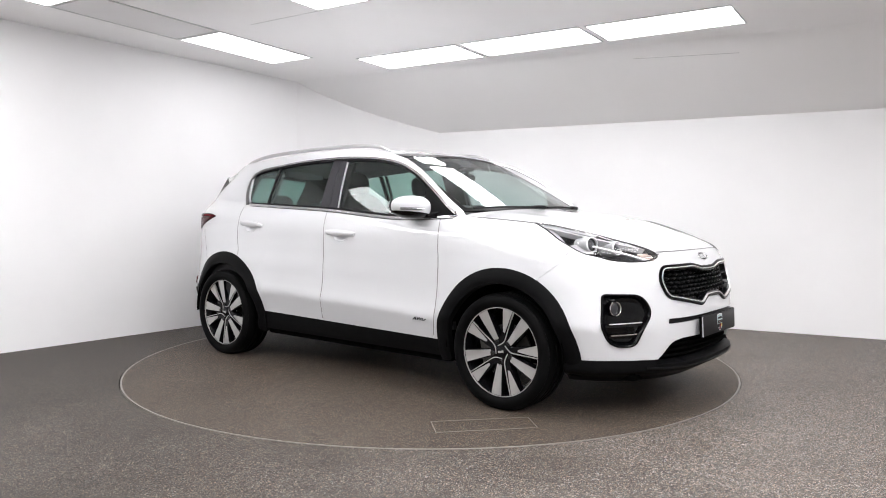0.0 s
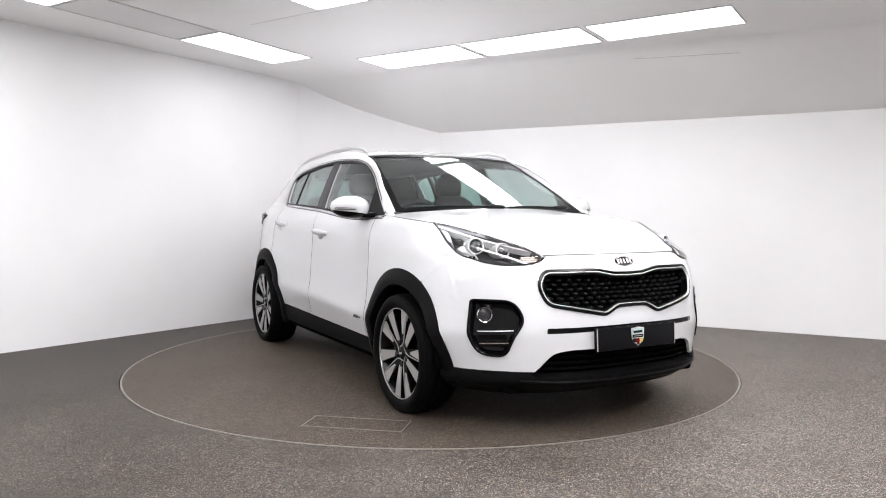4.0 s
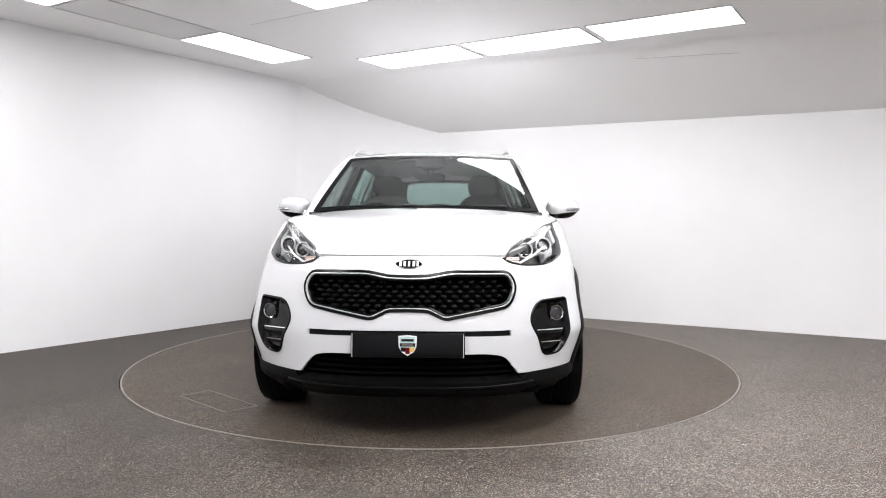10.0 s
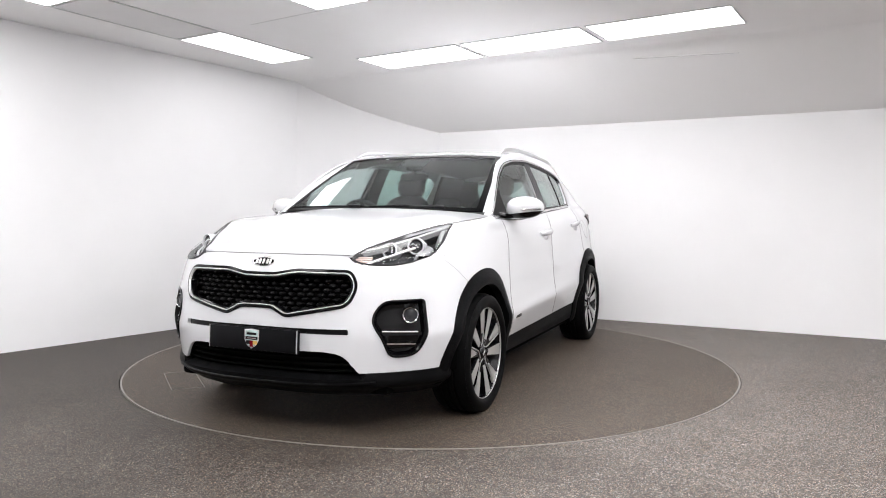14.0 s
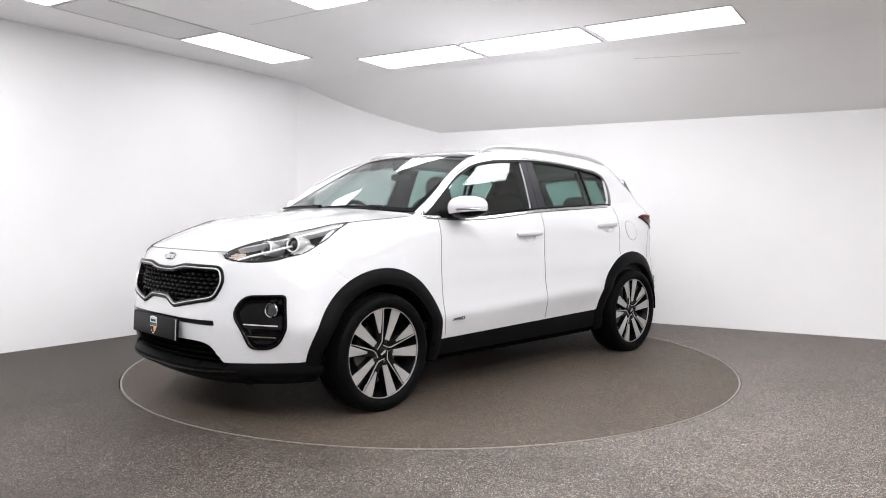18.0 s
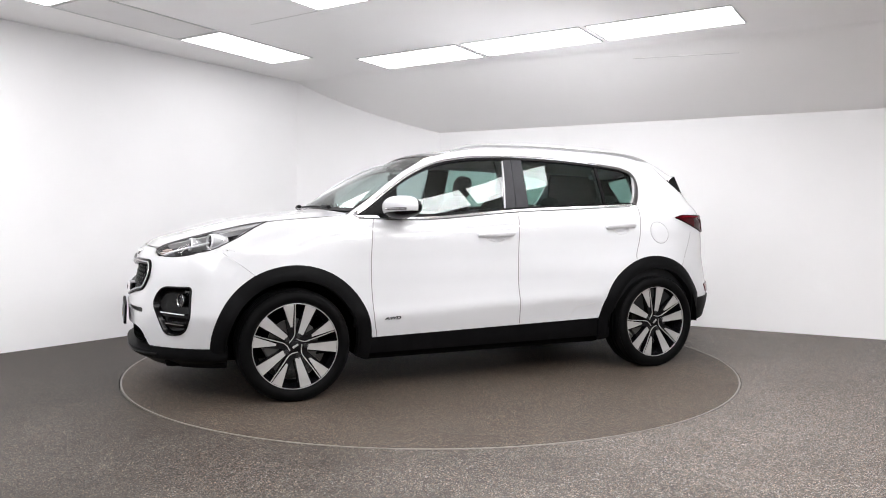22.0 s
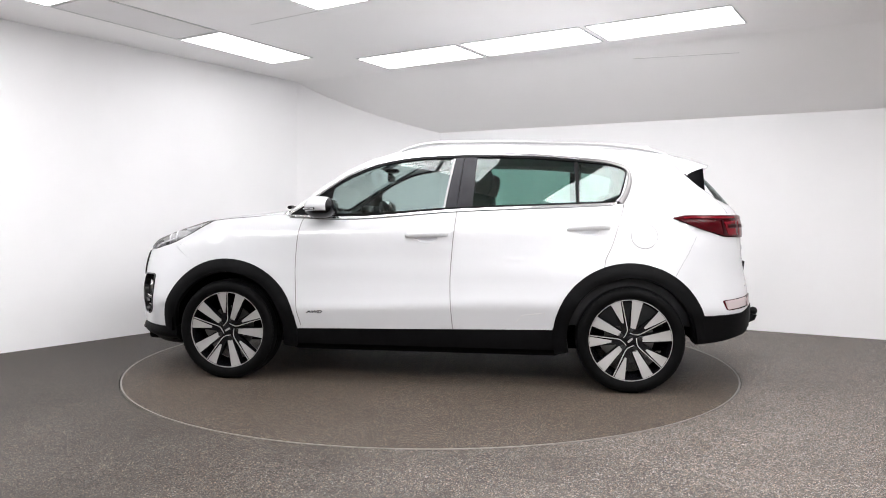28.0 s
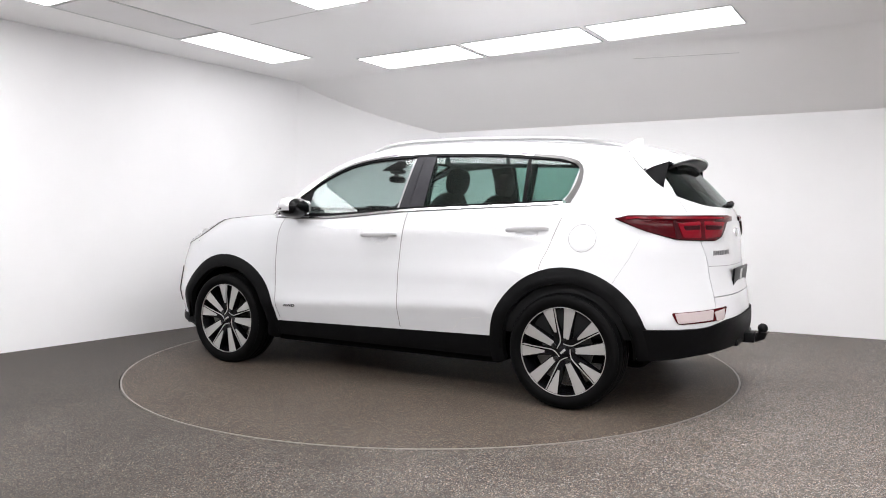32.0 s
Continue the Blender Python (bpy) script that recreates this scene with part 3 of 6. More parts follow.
door_f = curve1((0.36, 0.818), (0.5, 0.846), (0.757, 0.857), (0.95, 0.846), (1.071, 0.826), (1.13, 0.80))
door_b = curve1((0.37, -0.205), (0.678, -0.189), (0.9, -0.200), (1.065, -0.216), (1.16, -0.225))
door_r = curve1((0.35, -1.16), (0.81, -1.175), (0.94, -1.230), (1.065, -1.277), (1.19, -1.326))
GAP = 0.0025
wing_front = curve1((0.74, 1.465), (0.755, 1.482), (0.842, 1.588), (0.905, 1.684), (0.922, 1.706), (0.952, 1.692), (0.985, 1.684), (1.02, 1.693), (1.055, 1.708), (1.08, 1.713), (1.1, 1.72))
gate_edge = curve1((0.5, -2.275), (0.66, -2.26), (0.836, -2.252), (0.966, -2.202), (1.125, -2.116), (1.230, -2.086), (1.299, -2.007), (1.380, -1.958), (1.449, -1.916), (1.515, -1.878), (1.6, -1.84))


rear_black = curve1((-2.9, 0.528), (-2.41, 0.525), (-2.114, 0.492), (-1.836, 0.488), (-1.6, 0.50))


quarter_edge = curve1((1.15, -1.20), (1.20, -1.232), (1.24, -1.289), (1.30, -1.328), (1.36, -1.362), (1.40, -1.386), (1.6, -1.388))


def roof_point(x, u, low=0.0):
    ze = roof_edge(x)
    e = skin(x if x > XCR else s_at_x(round(x, 5), round(ze, 5)), ze)
    zc = roof_mid(x)
    return Vector((x + 0.055 * (1 - u * u) * max(0.0, min(1.0, (x + 0.3) / 0.5)), e.y * u, zc + (ze - zc) * abs(u) ** 2.4 - low))


def x_of(s, z):
    return skin(s, z).x


def build_side(side):
    who = CAR
    # front wing
    panel("front_wing", PAINT, who, side, lambda z: door_f(z) + GAP, lambda z: wing_front(max(z, 0.745)) - 0.0012,
          lambda s: max(arch_f(x_of(s, 0.75)), sill_z(s)), lambda s: belt_z(x_of(s, 1.085)) - GAP, 48, 20)
    # doors
    fd = panel("front_door", PAINT, who, side, lambda z: door_b(z) + GAP, lambda z: door_f(z) - GAP, sill_z, lambda s: belt_z(s) - 0.004, 30, 30)
    rd = panel("rear_door", PAINT, who, side, lambda z: door_r(z) + GAP, lambda z: door_b(z) - GAP, lambda s: max(sill_z(s), arch_r(s)), lambda s: belt_z(s) - 0.004, 40, 30)
    # rear quarter, up to the shoulder, and the rear pillar above it
    panel("rear_quarter", PAINT, who, side, lambda z: gate_edge(z) + GAP, lambda z: door_r(z) - GAP if z < 1.2 else quarter_edge(z) - 0.015,
          lambda s: max(arch_r(x_of(s, 0.6)), rear_black(s)), lambda s: roof_edge(x_of(s, 1.45)), 64, 46)
    # roof frame over the side windows
    panel("roof_frame", PAINT, who, side, lambda z: -1.4025, lambda z: 0.90, lambda s: window_top(s) + 0.012, lambda s: roof_edge(s), 64, 6)
    # black sill
    panel("sill_trim", BLACK_PLASTIC, who, side, lambda z: -0.86, lambda z: 0.86, lambda s: 0.245, lambda s: sill_z(s) - 0.003, 30, 6, 0.05, -0.006)
    return fd, rd


DOORS = {side: build_side(side) for side in (1, -1)}
MIDF, MIDR = XCF + SPAN, XCR - SPAN


def fold(s):
    """s on the near half of the front or rear."""
    return min(s, 2 * MIDF - s) if s > 0 else max(s, 2 * MIDR - s)


def half_outline(pairs, mid):
    """A closed outline from the points of one half, by its mirror image about the middle."""
    return [(s, z, *r) for s, z, *r in pairs] + [(2 * mid - s, z, *r) for s, z, *r in reversed(pairs) if abs(s - mid) > 1e-6]


# ---- bonnet, windscreen, roof ----
bonnet_mid = curve1((2.123, 0.919), (2.07, 0.956), (1.892, 1.010), (1.604, 1.082), (1.189, 1.142), (1.08, 1.160))
bonnet_edge_z = curve1((0.90, 1.118), (1.2, 1.100), (1.42, 1.082), (1.50, 1.070), (1.743, 1.017), (1.919, 0.972), (1.99, 0.949), (2.07, 0.918))


def bonnet_point(u, v, low=0.0):
    """u: -1 to 1 across, v: 0 at the front lip to 1 at the windscreen."""
    xl = 2.07 + (0.93 - 2.07) * v
    zl = bonnet_edge_z(xl)
    e = skin(s_at_x(round(xl, 5), round(zl, 5)), zl)
    xc = 2.121 + (1.085 - 2.121) * v
    zc = bonnet_mid(xc)
    w = abs(u)
    p = Vector((xc + (e.x - xc) * w ** 2.0, e.y * u, zc + (e.z - zc) * w ** 2.3))
    if v < 0.3:
        lip = skin(s_at_y(max(1e-4, w * 0.465), 0.918), 0.9185)
        base = Vector((2.121 + (2.07 - 2.121) * w ** 2, 0, bonnet_mid(2.121) + (bonnet_edge_z(2.07) - bonnet_mid(2.121)) * w ** 2.3))
        k = (1 - v / 0.3) ** 3
        p.x += (lip.x - base.x) * k
        p.z += (lip.z - base.z) * k
    p.z += 0.006 * math.exp(-((w - 0.62) / 0.12) ** 2) * math.sin(math.pi * min(1, v)) - low
    return p


rail_z = curve1((0.20, 1.548), (0.16, 1.560), (0.10, 1.583), (0.0, 1.598), (-0.2, 1.609), (-0.5, 1.611), (-0.91, 1.602), (-1.2, 1.588), (-1.38, 1.566), (-1.50, 1.545), (-1.60, 1.520))


def bulge(v):
    """How far the windscreen bows out between its foot and its top."""
    w = max(0.0, v - 0.5)
    q = min(v, 0.5)
    return 0.85 * (0.096 * q - 0.078 * q * q + 0.018 * w - 0.070 * w * w) - 0.017 * v


def build_top():
    nu, nv = 48, 36
    edge = 0.997
    us = [(-1 + 2 * i / nu) * edge for i in range(nu + 1)]
    vs = [0.004 + (j / nv) ** 1.3 * 0.996 for j in range(nv + 1)]
    sheet("bonnet", PAINT, CAR, 1, [[bonnet_point(u, v) for u in us] for v in vs], [[bonnet_point(u, v, 0.015) for u in us] for v in vs])
    # windscreen between the bonnet and the roof
    xs = [0.205 - (0.205 + 1.60) * j / 40 for j in range(41)]
    us = [-1 + 2 * i / 40 for i in range(41)]
    sheet("roof", PAINT, CAR, 1, [[roof_point(x, u) for u in us] for x in xs], [[roof_point(x, u, 0.02) for u in us] for x in xs])

    def screen(u, v, low=0.0):
        bottom = Vector((0.945 + 0.140 * (1 - u * u), 0.752 * u, 1.166 - 0.010 * u * u))
        top = roof_point(0.215, 0.985 * u)
        p = bottom.lerp(top, v)
        return p + Vector((0.55, 0, 0.84)) * (bulge(v) * (1 - 0.32 * u * u) - 0.017 * (1 - v) - low)
    # front pillars, from the screen's edge to the roof frame
    for side in (1, -1):
        rows, under = [], []
        for j in range(25):
            v = -0.10 + 1.11 * j / 24
            xe = 0.925 + (0.203 - 0.925) * v
            e = skin(xe, roof_edge(xe))
            g = screen(0.988, v)
            row = []
            for i in range(7):
                t = i / 6
                p = g.lerp(e, t)
                row.append(p + Vector((0.4, 0.45, 0.6)) * (0.008 * math.sin(math.pi * t)))
            rows.append(row)
            under.append([p - Vector((0.006, 0.008, 0.010)) for p in row])
        sheet("front_pillar", PAINT, CAR, side, rows, under)
    us = [(-1 + 2 * i / 36) * 0.985 for i in range(37)]
    vs = [0.01 + 0.975 * j / 20 for j in range(21)]
    sheet("windscreen", WINDSCREEN_GLASS, CAR, 1, [[screen(u, v, 0.006) for u in us] for v in vs], [[screen(u, v, 0.011) for u in us] for v in vs])
    # printed black border of the windscreen, just inside the glass
    def border(name, u0, u1, v0, v1, n, m):
        uu = [u0 + (u1 - u0) * i / n for i in range(n + 1)]
        vv = [v0 + (v1 - v0) * j / m for j in range(m + 1)]
        d = 0.013 if name == "sensor_shroud" else 0.0045
        sheet(name, BORDER_BLACK, CAR, 1, [[screen(u, v, d) for u in uu] for v in vv], [[screen(u, v, d + 0.003) for u in uu] for v in vv])
    border("screen_border", -0.985, 0.985, 0.945, 0.99, 30, 2)
    border("screen_border", -0.985, 0.985, 0.005, 0.05, 30, 2)
    border("screen_border", -0.99, -0.93, 0.05, 0.945, 2, 16)
    border("screen_border", 0.93, 0.99, 0.05, 0.945, 2, 16)
    border("sensor_shroud", -0.17, 0.17, 0.76, 0.945, 6, 4)
    # cowl under the wipers
    def cowl(u, v, low=0.0):
        a = bonnet_point(u * 0.97, 1.0, 0.010)
        b = screen(u * 0.97, 0.02, 0.012)
        return a.lerp(b, v) - Vector((0, 0, low + 0.006 * math.sin(math.pi * v)))
    us = [-1 + 2 * i / 30 for i in range(31)]
    sheet("cowl_panel", BLACK_PLASTIC, CAR, 1, [[cowl(u, v / 4 * 1.1 - 0.05) for u in us] for v in range(5)], [[cowl(u, v / 4 * 1.1 - 0.05, 0.02) for u in us] for v in range(5)])
    # wipers lie along the foot of the screen
    for u0, u1 in ((-0.90, -0.05), (0.02, 0.69)):
        bm = bmesh.new()
        tube(bm, [screen(u0 + (u1 - u0) * k / 14, 0.004 + 0.012 * math.sin(math.pi * k / 14), -0.018) for k in range(15)], 0.006, 6)
        fair(bm)
        w = part("windscreen_wiper", bm, SATIN_BLACK, CAR, "black windscreen wiper")
        bm = bmesh.new()
        a = screen(u1, -0.005, -0.026)
        c = screen(u1 - 0.30, 0.012, -0.022)
        tube(bm, [a.lerp(c, k / 12) for k in range(13)], lambda t: 0.017 if t < 0.42 else 0.009 - 0.004 * t, 8, 0.75)
        fair(bm)
        part("wiper_arm", bm, SATIN_BLACK, w)
    # roof rails
    for side in (1, -1):
        bm = bmesh.new()
        pts = []
        for k in range(29):
            t = k / 28
            x = 0.19 - 1.79 * t
            e = skin(s_at_x(round(x, 5), round(roof_edge(x), 5)), roof_edge(x))
            pts.append(Vector((x, (e.y - 0.030) * side, rail_z(x) + 0.004)))
        tube(bm, pts, lambda t: 0.006 + 0.006 * min(1.0, math.sin(math.pi * t) * 4.0), 10, 1.15)
        fair(bm)
        part("roof_rail", bm, RAIL_SILVER, CAR, "silver roof rail")
    bm = bmesh.new()
    loops = []
    for k in range(7):
        t = k / 6
        cx, hgt = -1.47 - 0.05 * t, 0.060 * t
        ln, wd = 0.075 * (1 - 0.72 * t), 0.030 * (1 - 0.8 * t)
        loops.append([Vector((cx + ln * math.cos(a), wd * math.sin(a), roof_mid(-1.5) - 0.006 + hgt)) for a in [2 * math.pi * i / 14 for i in range(14)]])
    loft(bm, loops, cap_last=True)
    fair(bm)
    part("aerial_fin", bm, PAINT, CAR)


CHROME_SATIN = material("satin_silver", (0.30, 0.30, 0.31), 0.3, 0.9)
build_top()


# ---- front bumper, grille, lamps ----
lamp_under = curve1((1.66, 0.932), (1.70, 0.927), (1.712, 0.921), (1.742, 0.904), (1.77, 0.899), (1.85, 0.874), (1.95, 0.864), (2.05, 0.868), (2.13, 0.886), (2.165, 0.908), (2.25, 0.914), (2.70, 0.917))


@functools.lru_cache(maxsize=None)
def bumper_side(z):
    if z >= 0.755:
        return wing_front(min(z, 0.905)) + 0.0008
    x = AXLE + math.sqrt(max(0.0, ARCH_R ** 2 - (z - TYRE_R) ** 2))
    return s_at_x(round(x, 5), round(z, 5))


GRILLE = half_outline([(2.70, 0.826), (2.585, 0.828, 0.02), (2.445, 0.849, 0.04), (2.117, 0.846, 0.045), (2.075, 0.768, 0.08), (2.117, 0.665, 0.05), (2.484, 0.606, 0.03), (2.584, 0.647, 0.02), (2.70, 0.649)], MIDF)
FOG = [(2.022, 0.60, 0.05), (1.967, 0.697, 0.05), (1.782, 0.700, 0.025), (1.778, 0.54, 0.05), (1.811, 0.412, 0.06), (1.927, 0.410, 0.04)]
INTAKE = half_outline([(2.70, 0.446), (2.25, 0.446, 0.04), (2.145, 0.432, 0.05), (2.040, 0.325, 0.01), (2.05, 0.27)], MIDF)
SLOT = half_outline([(2.70, 0.560), (2.125, 0.558, 0.01), (2.125, 0.530, 0.01), (2.70, 0.535)], MIDF)
LAMP = [(2.150, 0.902, 0.03), (2.10, 0.882, 0.03), (2.02, 0.868, 0.04), (1.90, 0.868, 0.03), (1.80, 0.890, 0.03), (1.742, 0.905, 0.02), (1.710, 0.922, 0.01), (1.694, 0.952, 0.02), (1.686, 0.985, 0.02), (1.697, 1.020, 0.03), (1.712, 1.052, 0.02), (1.713, 1.077, 0.006), (1.80, 1.066, 0.03), (1.946, 1.014, 0.03), (2.105, 0.947, 0.03)]


def build_front():
    bumper = panel("front_bumper", PAINT, CAR, 1, bumper_side, lambda z: 2 * MIDF - bumper_side(z), lambda s: 0.338, lambda s: lamp_under(fold(s)), 120, 26, 0.016)
    fog = rounded(FOG)
    grille = rounded(GRILLE)
    cut_holes(bumper, [prism(grille, 1), prism(fog, 1), prism(fog, -1), prism(rounded(SLOT), 1), prism(rounded(INTAKE), 1, 0.16, 0.2)])
    # black lower apron with its lip
    def low_off(z):
        return 0.004 + 0.020 * math.exp(-((z - 0.285) / 0.03) ** 2)
    rows = panel_grid(lambda z: s_at_x(1.72, round(z, 4)), lambda z: 2 * MIDF - s_at_x(1.72, round(z, 4)), lambda s: 0.215, lambda s: 0.336 if abs(s - MIDF) > 0.66 else 0.312, 90, 10)
    sheet("lower_apron", BLACK_PLASTIC, CAR, 1, [[skin(s, z, low_off(z)) for s, z in r] for r in rows], [[skin(s, z, -0.05) for s, z in r] for r in rows], "black lower bumper apron")
    # dark backing behind the openings
    rows = panel_grid(lambda z: 2.0, lambda z: 2 * MIDF - 2.0, lambda s: 0.30, lambda s: 0.86, 40, 12)
    sheet("radiator_backing", SHADOW_GAP, CAR, 1, [[skin(s, z, -0.075) for s, z in r] for r in rows], [[skin(s, z, -0.09) for s, z in r] for r in rows])
    # shut line under the bonnet lip
    bm = bmesh.new()
    tube(bm, [bonnet_point(-0.985 + 1.97 * k / 40, 0.004) + Vector((0.0012, 0, -0.0035)) for k in range(41)], 0.0024, 6)
    fair(bm)
    part("bonnet_gap", bm, SEAM_GREY, CAR)
    # crease along the apron's lip
    bm = bmesh.new()
    strip_on_skin(bm, [(1.98 + 1.44 * k / 40, 0.296 + 0.006 * abs(k / 20 - 1) ** 3) for k in range(41)], 0.010, 0.027, 1, 0.012)
    fair(bm)
    part("apron_crease", bm, SATIN_BLACK, CAR)
    # slats of the lower intake
    for z in (0.345, 0.375, 0.405):
        bm = bmesh.new()
        strip_on_skin(bm, [(2.06 + 1.28 * k / 30, z) for k in range(31)], 0.010, -0.03, 1, 0.03)
        fair(bm)
        part("intake_slat", bm, SHADOW_GAP, CAR)
    bm = bmesh.new()
    strip_on_skin(bm, [(2.13 + 1.14 * k / 30, 0.546) for k in range(31)], 0.034, -0.012, 1, 0.01)
    fair(bm)
    part("bumper_slot", bm, SATIN_BLACK, CAR)
    # grille: black surround, bright ring, inner frame and mesh
    bm = moulding(bmesh.new(), grille, [(0.0, -0.012), (0.0, 0.006), (0.004, 0.011), (0.012, 0.011), (0.016, 0.004), (0.016, -0.03)], 1, cap=False)
    g = part("grille", bm, GLOSS_BLACK, CAR, "black honeycomb grille with a bright inner ring")
    bm = moulding(bmesh.new(), inset(grille, 0.015), [(0.0, -0.01), (0.0, 0.010), (0.0015, 0.0125), (0.0045, 0.0125), (0.0055, 0.010), (0.0055, -0.01)], 1, cap=False)
    part("grille_ring", bm, RING_CHROME, g, "bright chrome ring")
    bm = moulding(bmesh.new(), inset(grille, 0.021), [(0.0, 0.0), (0.004, 0.003), (0.009, 0.0), (0.012, -0.03)], 1, cap=False)
    part("inner_frame", bm, GLOSS_BLACK, g)
    inner = inset(grille, 0.03)
    n = len(inner)

    def inside(p, loop):
        hit = False
        for i in range(len(loop)):
            a, b = loop[i], loop[(i + 1) % len(loop)]
            if (a.y > p.y) != (b.y > p.y) and p.x < (b.x - a.x) * (p.y - a.y) / (b.y - a.y) + a.x:
                hit = not hit
        return hit
    bm = bmesh.new()
    pw, ph = 0.066, 0.0245
    for r in range(12):
        for c in range(24):
            sx = 2.06 + pw * (c + 0.5 * (r % 2))
            z = 0.606 + ph * r
            if not inside(Vector((sx, z)), inner):
                continue
            loops = []
            for sc, off in ((1.0, -0.062), (0.9, -0.042), (0.7, -0.034), (0.4, -0.032)):
                loops.append([skin(sx + math.cos(a) * pw * 0.36 * sc, z + math.sin(a) * ph * 0.46 * sc, off) for a in [math.pi * q / 5 for q in range(10)]])
            loft(bm, loops, cap_last=True)
    bmesh.ops.recalc_face_normals(bm, faces=bm.faces)
    part("grille_mesh", bm, MESH_BLACK, g, sharp=60)
    # maker's badge: a plain oval
    bm = bmesh.new()
    oval = [Vector((2.70 + 0.083 * math.cos(2 * math.pi * k / 40), 0.878 + 0.0235 * math.sin(2 * math.pi * k / 40))) for k in range(40)]
    moulding(bm, oval, [(0.0, -0.003), (0.0, 0.004), (0.003, 0.006), (0.005, 0.004)], 1, cap=False)
    badge = part("badge", bm, CHROME, CAR, "oval maker's badge")
    bm = moulding(bmesh.new(), inset(oval, 0.004), [(0.0, 0.002), (0.0, 0.0035)], 1)
    part("badge_field", bm, GLOSS_BLACK, badge)
    for a, b in ((-0.060, -0.046), (-0.038, -0.022), (-0.008, 0.005), (0.018, 0.033), (0.042, 0.058)):
        bm = bmesh.new()
        strip_on_skin(bm, [(2.70 + a + (b - a) * k / 4, 0.878) for k in range(5)], 0.028, 0.0065, 1, 0.003)
        fair(bm)
        part("badge_mark", bm, BADGE_SILVER, badge)
    # number plate with a shield
    plate = part("number_plate", box(bmesh.new(), -0.006, 0.006, -0.268, 0.268, -0.056, 0.056, bevel=0.003), PLATE_BLACK, CAR, "plain black number plate with a small shield")
    plate.matrix_basis = pose(2.263, 0.003, 0.494, 0, -3, 0)
    part("plate_rim", box(bmesh.new(), -0.012, 0.002, -0.276, 0.276, -0.060, 0.060, bevel=0.003), BLACK_PLASTIC, plate)
    part("plate_edge", box(bmesh.new(), -0.007, 0.007, 0.2665, 0.2705, -0.056, 0.056), PLATE_GREY, plate)
    part("plate_edge", box(bmesh.new(), -0.007, 0.007, -0.2705, -0.2665, -0.056, 0.056), PLATE_GREY, plate)
    for scale, mat, nm, d in ((1.0, CHROME, "shield", 0.008), (0.86, SHIELD_TEAL, "shield_field", 0.0095)):
        bm = bmesh.new()
        pts = [(-0.045, 0.046), (0, 0.052), (0.045, 0.046), (0.043, -0.005), (0.030, -0.030), (0, -0.050), (-0.030, -0.030), (-0.043, -0.005)]
        loft(bm, [[Vector((0.004, y * scale, z * scale)) for y, z in pts], [Vector((d, y * scale, z * scale)) for y, z in pts]], cap_last=True)
        fair(bm)
        part(nm, bm, mat, plate, smooth=False)
    for y0, y1, z0, z1, mat in ((-0.037, 0.037, -0.004, 0.012, SATIN_BLACK), (-0.033, -0.010, -0.028, -0.008, SATIN_BLACK), (-0.010, 0.010, -0.040, -0.008, RED_BRIGHT), (0.010, 0.033, -0.028, -0.008, GOLD), (-0.03, 0.03, 0.020, 0.032, SATIN_BLACK), (-0.028, 0.028, 0.0025, 0.0055, WHITE_LENS)):
        part("shield_bar", box(bmesh.new(), 0.008, 0.0105 if mat is not WHITE_LENS else 0.0112, y0, y1, z0, z1), mat, plate, smooth=False)
    for side in (1, -1):
        # fog lamp recess
        bm = moulding(bmesh.new(), fog, [(0.0, -0.015), (0.0, 0.004), (0.003, 0.007), (0.009, 0.006), (0.014, -0.002), (0.022, -0.028), (0.030, -0.032)], side)
        f = part("fog_lamp_panel", bm, GLOSS_BLACK, CAR, "gloss black fog lamp recess")
        c = skin(1.842, 0.622, -0.016)
        n = (skin(1.842, 0.622, 0.05) - skin(1.842, 0.622, 0)).normalized()
        n = (n + Vector((1.1, 0, 0))).normalized()
        turn = Matrix.Translation((c.x, c.y * side, c.z)) @ Vector((n.x, n.y * side, n.z)).to_track_quat("Z", "Y").to_matrix().to_4x4()
        bm = bmesh.new()
        revolve(bm, [(0.039, -0.004), (0.040, 0.006), (0.038, 0.009), (0.035, 0.007), (0.034, -0.004)], 32, "z", m=turn)
        fair(bm)
        part("fog_lamp_ring", bm, CHROME, f, "chrome fog lamp ring")
        bm = bmesh.new()
        revolve(bm, [(0.034, -0.006), (0.024, 0.000), (0.012, 0.003), (0.0005, 0.004)], 32, "z", m=turn)
        fair(bm)
        part("fog_lamp_lens", bm, FOG_GLASS, f)
        for s0, s1, z in ((1.968, 1.820, 0.546), (1.948, 1.825, 0.481)):
            bm = bmesh.new()
            strip_on_skin(bm, [(s0 + (s1 - s0) * k / 8, z - 0.001 * k) for k in range(9)], 0.006, -0.010, side, 0.02)
            fair(bm)
            part("fog_slat_trim", bm, CHROME, f, "thin bright slat")
            bm = bmesh.new()
            strip_on_skin(bm, [(s0 + 0.015 + (s1 - s0 - 0.03) * k / 8, z - 0.012 - 0.001 * k) for k in range(9)], 0.014, -0.014, side, 0.03)
            fair(bm)
            part("fog_slat", bm, GLOSS_BLACK, f)
        build_headlamp(side)


